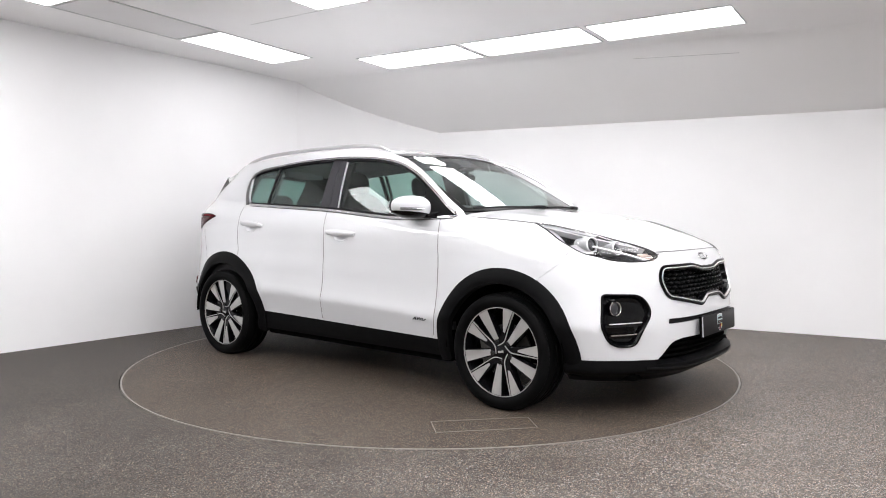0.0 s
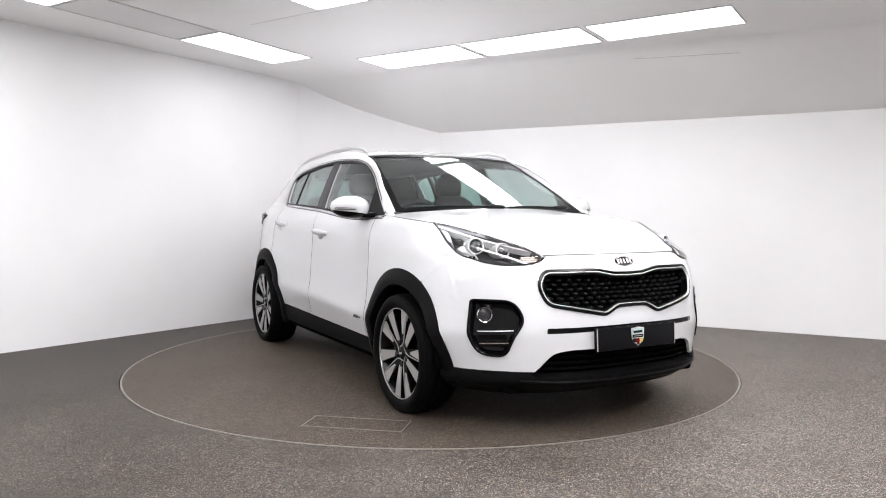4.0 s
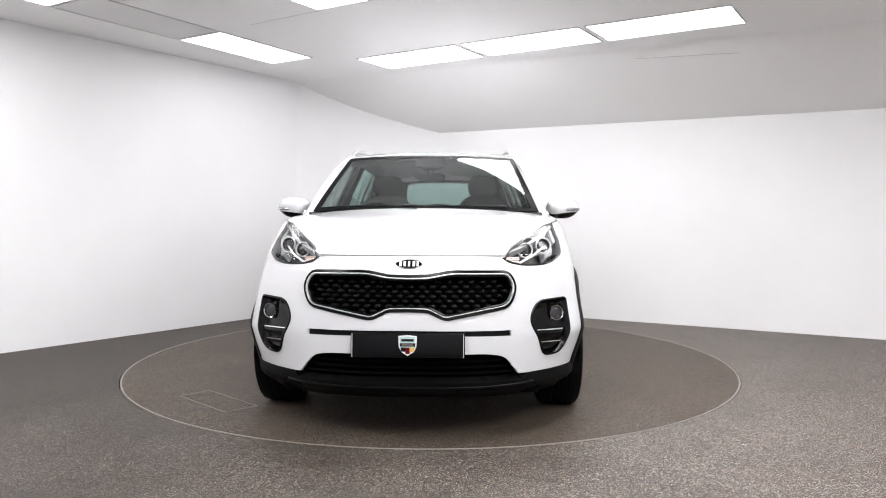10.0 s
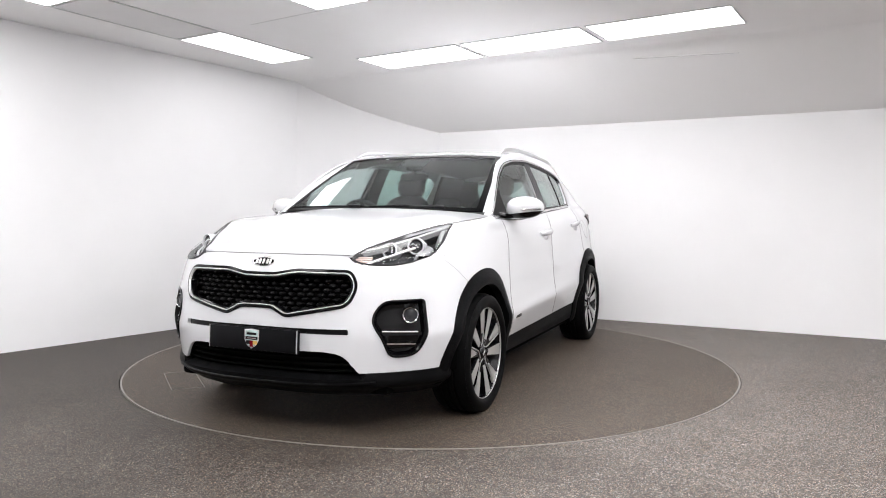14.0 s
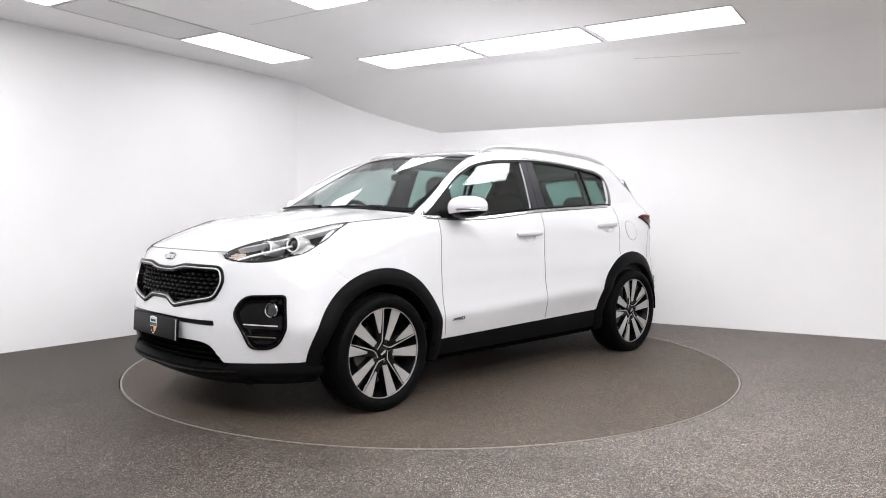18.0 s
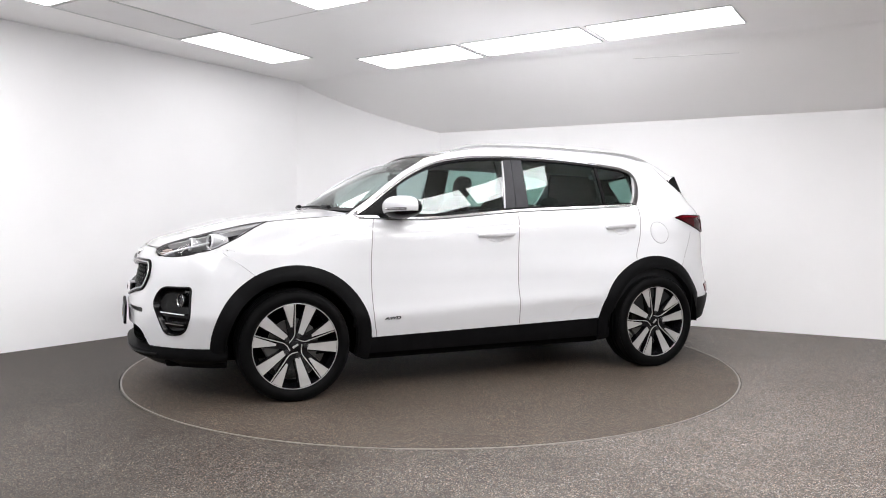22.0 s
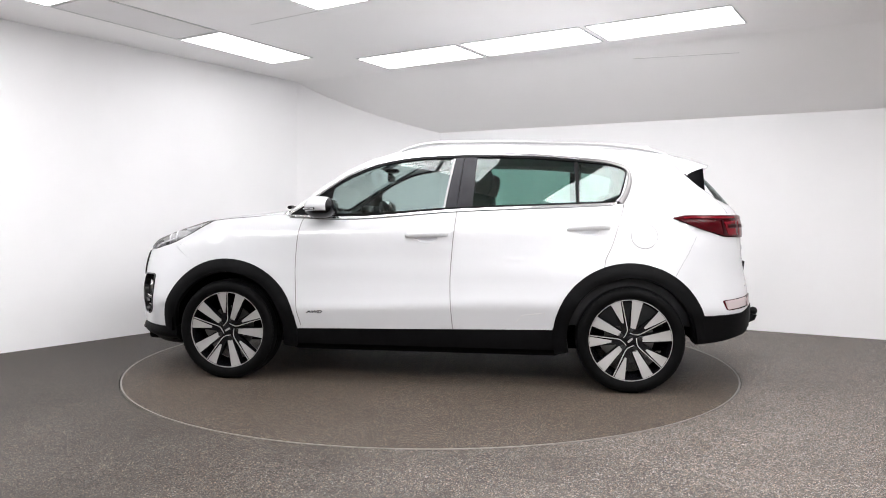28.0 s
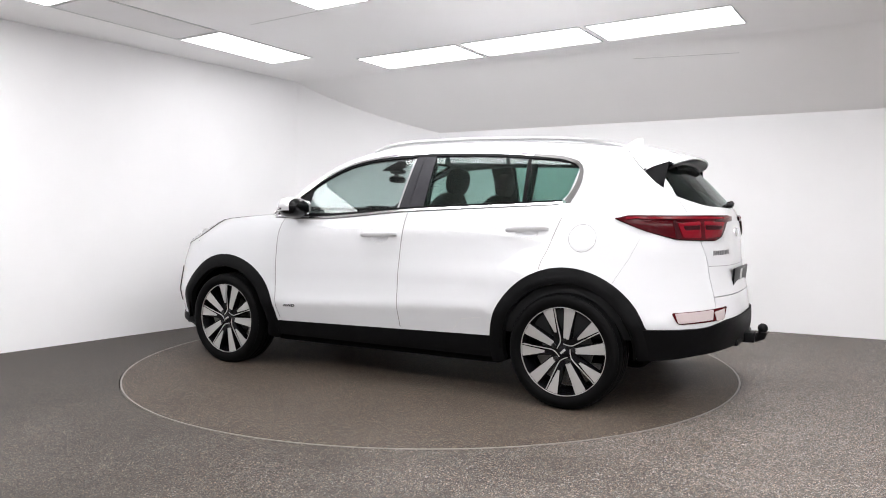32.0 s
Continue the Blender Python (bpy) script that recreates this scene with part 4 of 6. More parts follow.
RING_CHROME = material("ring_chrome", (0.80, 0.80, 0.81), 0.34, 0.55)
BADGE_SILVER = material("badge_silver", (0.75, 0.75, 0.76), 0.3, 0.3)
MESH_BLACK = material("grille_mesh_black", (0.004, 0.004, 0.0045), 0.28, spec=0.13)
PLATE_BLACK = material("plate_black", (0.003, 0.003, 0.004), 0.4, spec=0.15)
PLATE_GREY = material("plate_edge_grey", (0.42, 0.42, 0.42), 0.5)
SHIELD_TEAL = material("shield_teal", (0.42, 0.55, 0.55), 0.35)
GOLD = material("shield_gold", (0.62, 0.42, 0.10), 0.4)
FOG_GLASS = material("fog_lens_dark", (0.03, 0.03, 0.034), 0.16, spec=0.35)
LAMP_TRIM = material("lamp_inner_white", (0.50, 0.50, 0.52), 0.25, 0.6)


def build_headlamp(side):
    out = rounded(LAMP)
    panel("lamp_surround", SHADOW_GAP, CAR, side, lambda z: 1.64, lambda z: 1.80, lambda s: 0.80, lambda s: 0.92, 8, 8, 0.006, -0.020)
    bm = moulding(bmesh.new(), out, [(0.001, -0.002), (0.004, -0.004), (0.009, -0.05), (0.020, -0.105)], side)
    h = part("headlamp", bm, LAMP_DARK, CAR, "clear headlamp with two round projectors in a dark bezel")
    # chrome line and pale brow along the upper edge
    bm = bmesh.new()
    strip_on_skin(bm, [(1.732 + 0.40 * k / 20, 1.061 - 0.126 * k / 20 - 0.010 * math.sin(math.pi * k / 20)) for k in range(21)], 0.016, -0.007, side, 0.03)
    fair(bm)
    part("lamp_brow", bm, LAMP_GREY, h, "bright brow strip")
    tip = rounded([(1.728, 1.060, 0.006), (1.707, 1.017, 0.02), (1.698, 0.988, 0.01), (1.714, 0.976, 0.01), (1.742, 1.010, 0.02), (1.765, 1.052, 0.01)])
    bm = moulding(bmesh.new(), tip, [(0.0, -0.06), (0.0, -0.020), (0.004, -0.014)], side)
    part("lamp_corner", bm, LAMP_GREY, h, "pale corner reflector")
    inner = rounded([(2.155, 0.906, 0.01), (2.10, 0.882, 0.01), (2.035, 0.882, 0.01), (2.045, 0.930, 0.01), (2.10, 0.938, 0.01)])
    bm = moulding(bmesh.new(), inner, [(0.0, -0.07), (0.0, -0.036), (0.003, -0.032)], side)
    part("indicator", bm, LAMP_TRIM, h, "indicator reflector with a pale amber tint")
    for k in range(4):
        bm = bmesh.new()
        strip_on_skin(bm, [(2.042 + 0.085 * i / 5, 0.889 + 0.012 * k + 0.002 * i / 5) for i in range(6)], 0.005, -0.024, side, 0.012)
        fair(bm)
        part("indicator_rib", bm, AMBER, h)
    # two projectors: a pale barrel, a bright ring, a dark cup and a clear dome
    for c, n, r in ((Vector((1.797, 0.690, 0.957)), Vector((0.93, 0.26, 0.12)), 0.0430), (Vector((1.898, 0.588, 0.936)), Vector((0.95, 0.16, 0.10)), 0.0390)):
        n.normalize()
        turn = Matrix.Translation((c.x, c.y * side, c.z)) @ Vector((n.x, n.y * side, n.z)).to_track_quat("Z", "Y").to_matrix().to_4x4()
        bm = bmesh.new()
        revolve(bm, [(r * 1.02, -0.10), (r * 1.10, -0.05), (r * 1.04, -0.012), (r * 0.98, -0.004)], 36, "z", m=turn)
        fair(bm)
        barrel = part("projector", bm, LAMP_GREY, h, "grey projector barrel")
        bm = bmesh.new()
        revolve(bm, [(r * 1.02, -0.006), (r * 1.03, 0.0), (r * 0.99, 0.004), (r * 0.89, 0.003), (r * 0.86, -0.008)], 36, "z", m=turn)
        fair(bm)
        part("projector_ring", bm, LAMP_WHITE, barrel, "bright projector ring")
        bm = bmesh.new()
        revolve(bm, [(r * 0.88, -0.008), (r * 0.80, -0.03), (r * 0.60, -0.028)], 36, "z", m=turn)
        fair(bm)
        part("projector_cup", bm, LAMP_DARK, barrel)
        bm = bmesh.new()
        revolve(bm, [(r * 0.74, -0.030), (r * 0.68, -0.012), (r * 0.46, -0.004), (r * 0.2, 0.0), (0.0004, 0.001)], 30, "z", m=turn)
        fair(bm)
        part("projector_lens", bm, PROJECTOR, barrel)
    # the bright blade that crosses before both projectors
    bm = bmesh.new()
    pts = []
    for k in range(13):
        t = k / 12
        y, z = 0.728 + (0.535 - 0.728) * t, 0.984 + (0.878 - 0.984) * t
        pts.append((s_at_y(y, z), z))
    strip_on_skin(bm, pts, 0.010, -0.020, side, 0.008)
    fair(bm)
    part("lamp_blade", bm, LAMP_WHITE, h, "bright light-guide blade")
    # pale reflector shell beside the outer projector
    shell = rounded([(1.716, 0.972, 0.02), (1.722, 0.940, 0.02), (1.775, 0.918, 0.02), (1.820, 0.925, 0.02), (1.825, 0.985, 0.02), (1.780, 0.998, 0.02)])
    bm = moulding(bmesh.new(), shell, [(0.0, -0.09), (0.0, -0.055), (0.008, -0.040), (0.018, -0.034)], side)
    part("lamp_reflector", bm, LAMP_GREY, h, "pale reflector shell")
    bm = moulding(bmesh.new(), out, [(0.0008, -0.006), (0.0008, 0.002), (0.004, 0.004), (0.012, 0.006)], side)
    part("lamp_lens", bm, LAMP_GLASS, h)
    bm = moulding(bmesh.new(), out, [(-0.0005, -0.006), (-0.0005, 0.0005), (0.0022, 0.0042), (0.0022, -0.004)], side, cap=False)
    part("lamp_gasket", bm, GASKET, h)


GASKET = material("lamp_gasket_grey", (0.06, 0.06, 0.062), 0.4, spec=0.3)
LAMP_GREY = material("lamp_inner_grey", (0.46, 0.46, 0.47), 0.3, 0.3)
LAMP_WHITE = material("lamp_inner_pale", (0.80, 0.80, 0.82), 0.3, 0.1)
PROJECTOR = material("projector_lens", (0.045, 0.045, 0.05), 0.12, 0.0, coat=0.3)
build_front()


# ---- side windows, pillars and their trim ----
DARK_CHROME = material("dark_chrome", (0.09, 0.09, 0.095), 0.25, 1.0)
TRIM_CHROME = material("trim_chrome", (0.66, 0.66, 0.67), 0.24, 1.0)
TRIM_GREY = material("trim_satin_grey", (0.17, 0.166, 0.166), 0.30, 0.9)


def smooth_path(pts, n):
    """More points along a row of (s, z, width), on a smooth curve."""
    out = []
    for i in range(len(pts) - 1):
        p0, p1, p2, p3 = (pts[max(0, min(len(pts) - 1, i + k))] for k in (-1, 0, 1, 2))
        for j in range(n):
            t = j / n
            out.append(tuple(0.5 * (2 * b + (c - a) * t + (2 * a - 5 * b + 4 * c - d) * t * t + (3 * b - a - 3 * c + d) * t ** 3) for a, b, c, d in zip(p0, p1, p2, p3)))
    return out + [pts[-1]]


belt_drop = curve1((-1.3, 0.001), (-0.6, 0.003), (0.2, 0.007), (0.7, 0.012), (0.95, 0.012))


def build_glass(side):
    def b_front(z):
        return -0.140 - (z - 1.15) * 0.16

    def b_rear(z):
        return -0.322 - (z - 1.15) * 0.05

    def split(z):
        return -1.005 + (z - 1.19) * 0.04

    def lo(s):
        return belt_z(s) + 0.012

    def hi(s):
        return window_top(s) - 0.001
    panel("front_door_window", CLEAR_GLASS, CAR, side, lambda z: b_front(z) - 0.01, lambda z: 0.70, lo, hi, 40, 12, 0.004, -0.010)
    panel("rear_door_window", PRIVACY_GLASS, CAR, side, split, lambda z: b_rear(z) + 0.01, lo, hi, 30, 12, 0.004, -0.010)
    # the quarter pane is flatter than the body round it
    grid = panel_grid(quarter_edge, lambda z: split(z) - 0.012, lo, hi, 16, 12)
    outer, inner = [], []
    for row in grid:
        a, b = skin(*row[0], -0.008), skin(*row[-1], -0.008)
        outer.append([a.lerp(b, i / 16).lerp(skin(s, z, -0.010), 0.35) for i, (s, z) in enumerate(row)])
        inner.append([p - Vector((0, 0.004, 0)) for p in outer[-1]])
    sheet("quarter_window", PRIVACY_GLASS, CAR, side, outer, inner)
    panel("centre_pillar", PILLAR_FILM, CAR, side, b_rear, lambda z: (b_rear(z) + b_front(z)) / 2 + 0.012, lambda s: belt_z(s) + 0.006, lambda s: window_top(s) + 0.004, 6, 14, 0.02, -0.003, "black centre pillar")
    panel("centre_pillar", PILLAR_FILM, CAR, side, lambda z: (b_rear(z) + b_front(z)) / 2 + 0.016, b_front, lambda s: belt_z(s) + 0.006, lambda s: window_top(s) + 0.004, 6, 14, 0.02, -0.003, "black centre pillar")
    panel("window_divider", SATIN_BLACK, CAR, side, lambda z: split(z) - 0.016, lambda z: split(z) + 0.008, lo, hi, 2, 10, 0.015, -0.006)
    panel("window_guide", LAMP_GREY, CAR, side, lambda z: b_front(z) + 0.004, lambda z: b_front(z) + 0.015, lo, lambda s: window_top(s) - 0.014, 2, 10, 0.006, -0.006, "pale window guide")
    # black corner piece ahead of the front window, where the mirror stands
    panel("mirror_corner", SATIN_BLACK, CAR, side, lambda z: 0.632 + (1.29 - z) * 0.10, lambda z: 0.905, lambda s: belt_z(s) + 0.006, lambda s: window_top(s) + 0.002, 14, 8, 0.01, -0.005)
    # black seal round the panes
    bm = bmesh.new()
    strip_on_skin(bm, [(0.89 - (0.89 + 1.37) * k / 60, window_top(0.89 - (0.89 + 1.37) * k / 60) + 0.002) for k in range(61)], 0.015, 0.0005, side, 0.016)
    fair(bm)
    part("window_seal", bm, SATIN_BLACK, CAR)
    bm = bmesh.new()
    strip_on_skin(bm, [(0.90 - (0.90 + 1.26) * k / 60, belt_z(0.90 - (0.90 + 1.26) * k / 60) + 0.008) for k in range(61)], 0.020, 0.001, side, 0.016)
    fair(bm)
    part("window_seal", bm, SATIN_BLACK, CAR)
    # bright trim: along the belt, widening at the rear corner, and along the roof frame
    bm = bmesh.new()
    strip_on_skin(bm, [(0.915 - (0.915 + 1.27) * k / 60, belt_z(0.915 - (0.915 + 1.27) * k / 60) - belt_drop(0.915 - (0.915 + 1.27) * k / 60)) for k in range(61)], 0.015, 0.004, side, 0.012)
    fair(bm)
    part("belt_trim", bm, TRIM_CHROME, CAR, "chrome belt trim")
    # dark strip drawn as the thin shadow below the belt trim
    bm = bmesh.new()
    strip_on_skin(bm, [(0.915 - (0.915 + 1.24) * k / 60, belt_z(0.915 - (0.915 + 1.24) * k / 60) - 0.0105 - belt_drop(0.915 - (0.915 + 1.24) * k / 60)) for k in range(61)], 0.006, 0.0012, side, 0.008)
    fair(bm)
    part("belt_gap", bm, BELT_SHADE, CAR)
    bm = bmesh.new()
    strip_on_skin(bm, [(0.915 - (0.915 + 1.12) * k / 70, window_top(0.915 - (0.915 + 1.12) * k / 70) + 0.0135) for k in range(71)], 0.009, 0.003, side, 0.010)
    fair(bm)
    part("upper_trim", bm, TRIM_CHROME, CAR, "chrome upper window trim")
    # the trim's round front corner under the mirror
    bm = bmesh.new()
    turn = [(0.88, belt_z(0.88) - 0.012), (0.915, belt_z(0.915) - 0.0115), (0.936, belt_z(0.93) - 0.004), (0.940, belt_z(0.93) + 0.008), (0.926, belt_z(0.92) + 0.022), (0.905, window_top(0.905) + 0.0145)]
    tube(bm, [Vector((q.x, q.y * side, q.z)) for q in (skin(a, b, 0.003) for a, b, _ in smooth_path([(a, b, 0) for a, b in turn], 5))], 0.0062, 8)
    fair(bm)
    part("corner_trim", bm, TRIM_CHROME, CAR, "chrome front corner trim")
    # satin surround that widens round the rear corner of the quarter window
    path = [(-1.02, window_top(-1.02) + 0.014, 0.012), (-1.20, window_top(-1.20) + 0.012, 0.016), (-1.325, 1.451, 0.018), (-1.388, 1.432, 0.024), (-1.420, 1.396, 0.030),
            (-1.408, 1.345, 0.036), (-1.384, 1.300, 0.038), (-1.352, 1.255, 0.038), (-1.318, 1.216, 0.040), (-1.298, 1.194, 0.042)]
    line = smooth_path(path, 8)
    bm = bmesh.new()
    loops = []
    for i, (s, z, w) in enumerate(line):
        a, b = line[max(0, i - 1)], line[min(len(line) - 1, i + 1)]
        t = Vector((b[0] - a[0], b[1] - a[1])).normalized()
        nrm = Vector((-t.y, t.x)) * (w / 2)
        rim = [skin(s + nrm.x * k, max(z + nrm.y * k, belt_z(s) - 0.004), o) for k, o in ((1, -0.008), (1, 0.0035), (0.85, 0.0045), (-0.85, 0.0045), (-1, 0.0035), (-1, -0.012))]
        loops.append([Vector((q.x, q.y * side, q.z)) for q in rim])
    loft(bm, loops, cap_first=True, cap_last=True)
    fair(bm)
    part("rear_corner_trim", bm, TRIM_GREY, CAR, "satin grey rear window surround")
    for edge, nm in ((-0.5, "surround_bead"), (0.5, "surround_bead")):
        bm = bmesh.new()
        pts = []
        for i, (s, z, w) in enumerate(line):
            a, b = line[max(0, i - 1)], line[min(len(line) - 1, i + 1)]
            t = Vector((b[0] - a[0], b[1] - a[1])).normalized()
            q = skin(s - t.y * w * edge, max(z + t.x * w * edge, belt_z(s) - 0.004), 0.0040)
            pts.append(Vector((q.x, q.y * side, q.z)))
        tube(bm, pts, 0.0016, 6)
        fair(bm)
        part(nm, bm, SEAM_GREY, CAR)
    # dark line where the roof panel meets the frame
    bm = bmesh.new()
    strip_on_skin(bm, [(0.80 - 2.0 * k / 50, window_top(0.80 - 2.0 * k / 50) + 0.0205) for k in range(51)], 0.004, 0.0012, side, 0.004)
    fair(bm)
    part("door_frame_gap", bm, SHADOW_GAP, CAR)


# ---- wheel-arch trim, wells and wheels ----
def ring_on_skin(name, mat, cx, r0, r1, side, a0, a1, off, thick, label="", n=40):
    outer, inner = [], []
    for k in range(5):
        t = k / 4
        ro, ri = [], []
        for i in range(n + 1):
            a = a0 + (a1 - a0) * i / n
            r = r0 + (r1 - r0) * t
            x, z = cx + r * math.cos(a), TYRE_R + r * math.sin(a)
            s = s_at_x(round(x, 5), round(max(z, 0.2), 5))
            ro.append(skin(s, z, off * (1 - 0.75 * t ** 3) if t > 0 else off - 0.008))
            ri.append(skin(s, z, off - thick))
        outer.append(ro)
        inner.append(ri)
    return sheet(name, mat, CAR, side, outer, inner, label)


def build_arches(side):
    for cx, a0, a1 in ((AXLE, -0.20, math.pi + 0.24), (-AXLE, -0.24, math.pi + 0.02)):
        ring_on_skin("arch_trim", BLACK_PLASTIC, cx, 0.392, ARCH_R + 0.008, side, a0, a1, 0.016, 0.05, "black plastic wheel-arch trim")
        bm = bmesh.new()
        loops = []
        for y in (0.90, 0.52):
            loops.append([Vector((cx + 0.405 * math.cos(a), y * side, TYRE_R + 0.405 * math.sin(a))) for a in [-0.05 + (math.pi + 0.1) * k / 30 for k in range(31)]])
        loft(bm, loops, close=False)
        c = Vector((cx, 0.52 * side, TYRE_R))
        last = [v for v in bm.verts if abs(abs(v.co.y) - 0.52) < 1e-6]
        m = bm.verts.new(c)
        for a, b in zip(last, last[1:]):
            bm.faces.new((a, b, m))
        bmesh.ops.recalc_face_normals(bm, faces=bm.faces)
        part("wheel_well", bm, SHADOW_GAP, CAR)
    # the dark underside of the sill
    bm = bmesh.new()
    box(bm, -0.86, 0.86, 0.70 * side - 0.06, 0.70 * side + 0.06, 0.20, 0.34, bevel=0.02)
    part("sill_underside", bm, SHADOW_GAP, CAR)


def build_wheel():
    """A wheel about its own hub, its outer face towards +y."""
    w = empty("wheel")
    w.parent = CAR
    bm = bmesh.new()
    T = TYRE_R + 0.004
    prof = [(0.252, 0.098), (0.2615, 0.106), (0.274, 0.117), (0.295, 0.122), (0.315, 0.116), (0.327, 0.106), (0.333, 0.092), (T, 0.070),
            (T, 0.046), (T - 0.008, 0.043), (T - 0.008, 0.035), (T, 0.032), (T, 0.006), (T - 0.008, 0.003), (T - 0.008, -0.006), (T, -0.009), (T, -0.034),
            (T - 0.008, -0.037), (T - 0.008, -0.045), (T, -0.048), (T, -0.075), (0.325, -0.108), (0.295, -0.122), (0.250, -0.112), (0.246, -0.10)]
    revolve(bm, prof, 72, "y")
    fair(bm)
    part("tyre", bm, RUBBER, w, "black rubber tyre")
    # tread blocks on the shoulder, cut by sipes
    bm = bmesh.new()
    for k in range(72):
        a = 2 * math.pi * k / 72
        m = Matrix.Rotation(a, 4, "Y")
        box(bm, -0.009, 0.009, 0.076, 0.104, 0.3220, 0.3310, m @ Matrix.Rotation(0.0, 4, "X"))
    part("tread_block", bm, RUBBER, w, smooth=False)["kind"] = "stuff"
    bm = bmesh.new()
    revolve(bm, [(0.240, -0.095), (0.232, -0.09), (0.215, -0.06), (0.205, 0.0), (0.222, 0.05), (0.236, 0.088), (0.241, 0.10)], 64, "y")
    fair(bm)
    rim = part("rim", bm, DARK_ALLOY, w, "two-tone alloy rim")
    bm = bmesh.new()
    revolve(bm, [(0.2385, 0.088), (0.2390, 0.100), (0.2405, 0.1035), (0.2440, 0.1025), (0.2450, 0.097), (0.243, 0.088)], 72, "y", close=True)
    fair(bm)
    part("rim_lip", bm, MACHINED, rim, "machined rim lip")
    # dark spoke bodies and their machined faces
    def blade(bm, a, pts, y_out, y_in, dish):
        """pts: (radius, sideways) outline, turned by a about the hub."""
        def put(r, t, y):
            c, s = math.cos(a), math.sin(a)
            return Vector((r * s + t * c, y - dish * (1 - min(1, r / 0.24)) ** 1.5, r * c - t * s))
        top = [put(r, t, y_out) for r, t in pts]
        low = [put(r, t, y_in) for r, t in pts]
        loft(bm, [low, top], cap_last=True)

    def arc(r0, r1, w0, w1, skew=0.0, n=5):
        left = [(r0 + (r1 - r0) * k / n, -(w0 + (w1 - w0) * k / n) / 2 + skew * (1 - k / n)) for k in range(n + 1)]
        right = [(r0 + (r1 - r0) * k / n, (w0 + (w1 - w0) * k / n) / 2 + skew * (1 - k / n)) for k in range(n, -1, -1)]
        return left + right
    for k in range(5):
        a = radians(20 + 72 * k)
        bm = bmesh.new()
        blade(bm, a, arc(0.045, 0.238, 0.042, 0.072, -0.004), 0.092, 0.045, 0.016)
        fair(bm)
        part("spoke", bm, DARK_ALLOY, rim)
        bm = bmesh.new()
        blade(bm, a, arc(0.070, 0.2375, 0.030, 0.064, -0.004), 0.0945, 0.088, 0.016)
        fair(bm)
        part("spoke_face", bm, MACHINED, rim, "machined spoke face", sharp=30)
        a = radians(-22 + 72 * k)
        bm = bmesh.new()
        blade(bm, a, arc(0.050, 0.236, 0.040, 0.066, 0.004), 0.090, 0.045, 0.016)
        fair(bm)
        part("spoke", bm, DARK_ALLOY, rim)
        bm = bmesh.new()
        blade(bm, a, [(0.108, 0.000), (0.17, -0.013), (0.2375, -0.026), (0.2375, 0.035), (0.17, 0.023), (0.110, 0.011)], 0.0935, 0.086, 0.016)
        fair(bm)
        part("spoke_face", bm, MACHINED, rim, "machined spoke face", sharp=30)
        # the thin bright line that sweeps from the rim to the hub
        bm = bmesh.new()
        line = []
        for i in range(15):
            t = i / 14
            r = 0.2375 - (0.2375 - 0.074) * min(1.0, t * 1.4)
            side_shift = -0.0335 + 0.0245 * min(1.0, t * 1.4)
            if t > 0.7143:
                q = (t - 0.7143) / 0.2857
                r, side_shift = 0.074 - 0.050 * q ** 0.8, -0.009 + 0.041 * q ** 1.5
            line.append((r, side_shift))
        path = [Vector(p) for p in line]
        norms = []
        for i in range(15):
            d = (path[min(14, i + 1)] - path[max(0, i - 1)]).normalized()
            norms.append(Vector((-d.y, d.x)) * 0.0024)
        loops = []
        for p, n in zip(path, norms):
            loop = []
            for q, y in ((p + n, 0.0940), (p - n, 0.0940), (p - n, 0.084), (p + n, 0.084)):
                c, s = math.cos(a), math.sin(a)
                loop.append(Vector((q.x * s + q.y * c, y - 0.016 * (1 - min(1, q.x / 0.24)) ** 1.5, q.x * c - q.y * s)))
            loops.append(loop)
        loft(bm, loops, cap_first=True, cap_last=True)
        bmesh.ops.recalc_face_normals(bm, faces=bm.faces)
        part("spoke_line", bm, MACHINED, rim)
        bm = bmesh.new()
        q = radians(20 + 72 * k + 2)
        revolve(bm, [(0.0005, 0.089), (0.0065, 0.089), (0.0080, 0.085), (0.0125, 0.085), (0.0135, 0.087), (0.0148, 0.086), (0.0150, 0.06)], 12, "y", (0.0605 * math.sin(q), 0, 0.0605 * math.cos(q)))
        fair(bm)
        part("wheel_nut", bm, DARK_CHROME, rim)
    bm = bmesh.new()
    revolve(bm, [(0.0005, 0.090), (0.020, 0.090), (0.028, 0.087), (0.032, 0.080), (0.066, 0.074), (0.072, 0.04)], 32, "y")
    fair(bm)
    part("hub", bm, DARK_ALLOY, rim)
    bm = bmesh.new()
    box(bm, -0.018, 0.018, 0.0895, 0.0915, -0.006, 0.006, bevel=0.001)
    part("cap_mark", bm, MACHINED, rim)
    bm = bmesh.new()
    revolve(bm, [(0.06, 0.02), (0.155, 0.02), (0.155, 0.0), (0.06, 0.0)], 48, "y", close=True)
    fair(bm)
    part("brake_disc", bm, STEEL, w, "steel brake disc")
    bm = bmesh.new()
    box(bm, 0.09, 0.17, -0.01, 0.05, -0.08, 0.08, bevel=0.01)
    part("brake_caliper", bm, STEEL, w)
    return w


def copy_part(ob, m):
    """A copy of a part with its sub-parts, under the same thing."""
    made = {}
    for o in (ob, *ob.children_recursive):
        made[o] = o.copy()
        scene.collection.objects.link(made[o])
        made[o].parent = made.get(o.parent, o.parent)
    made[ob].matrix_basis = m
    return made[ob]


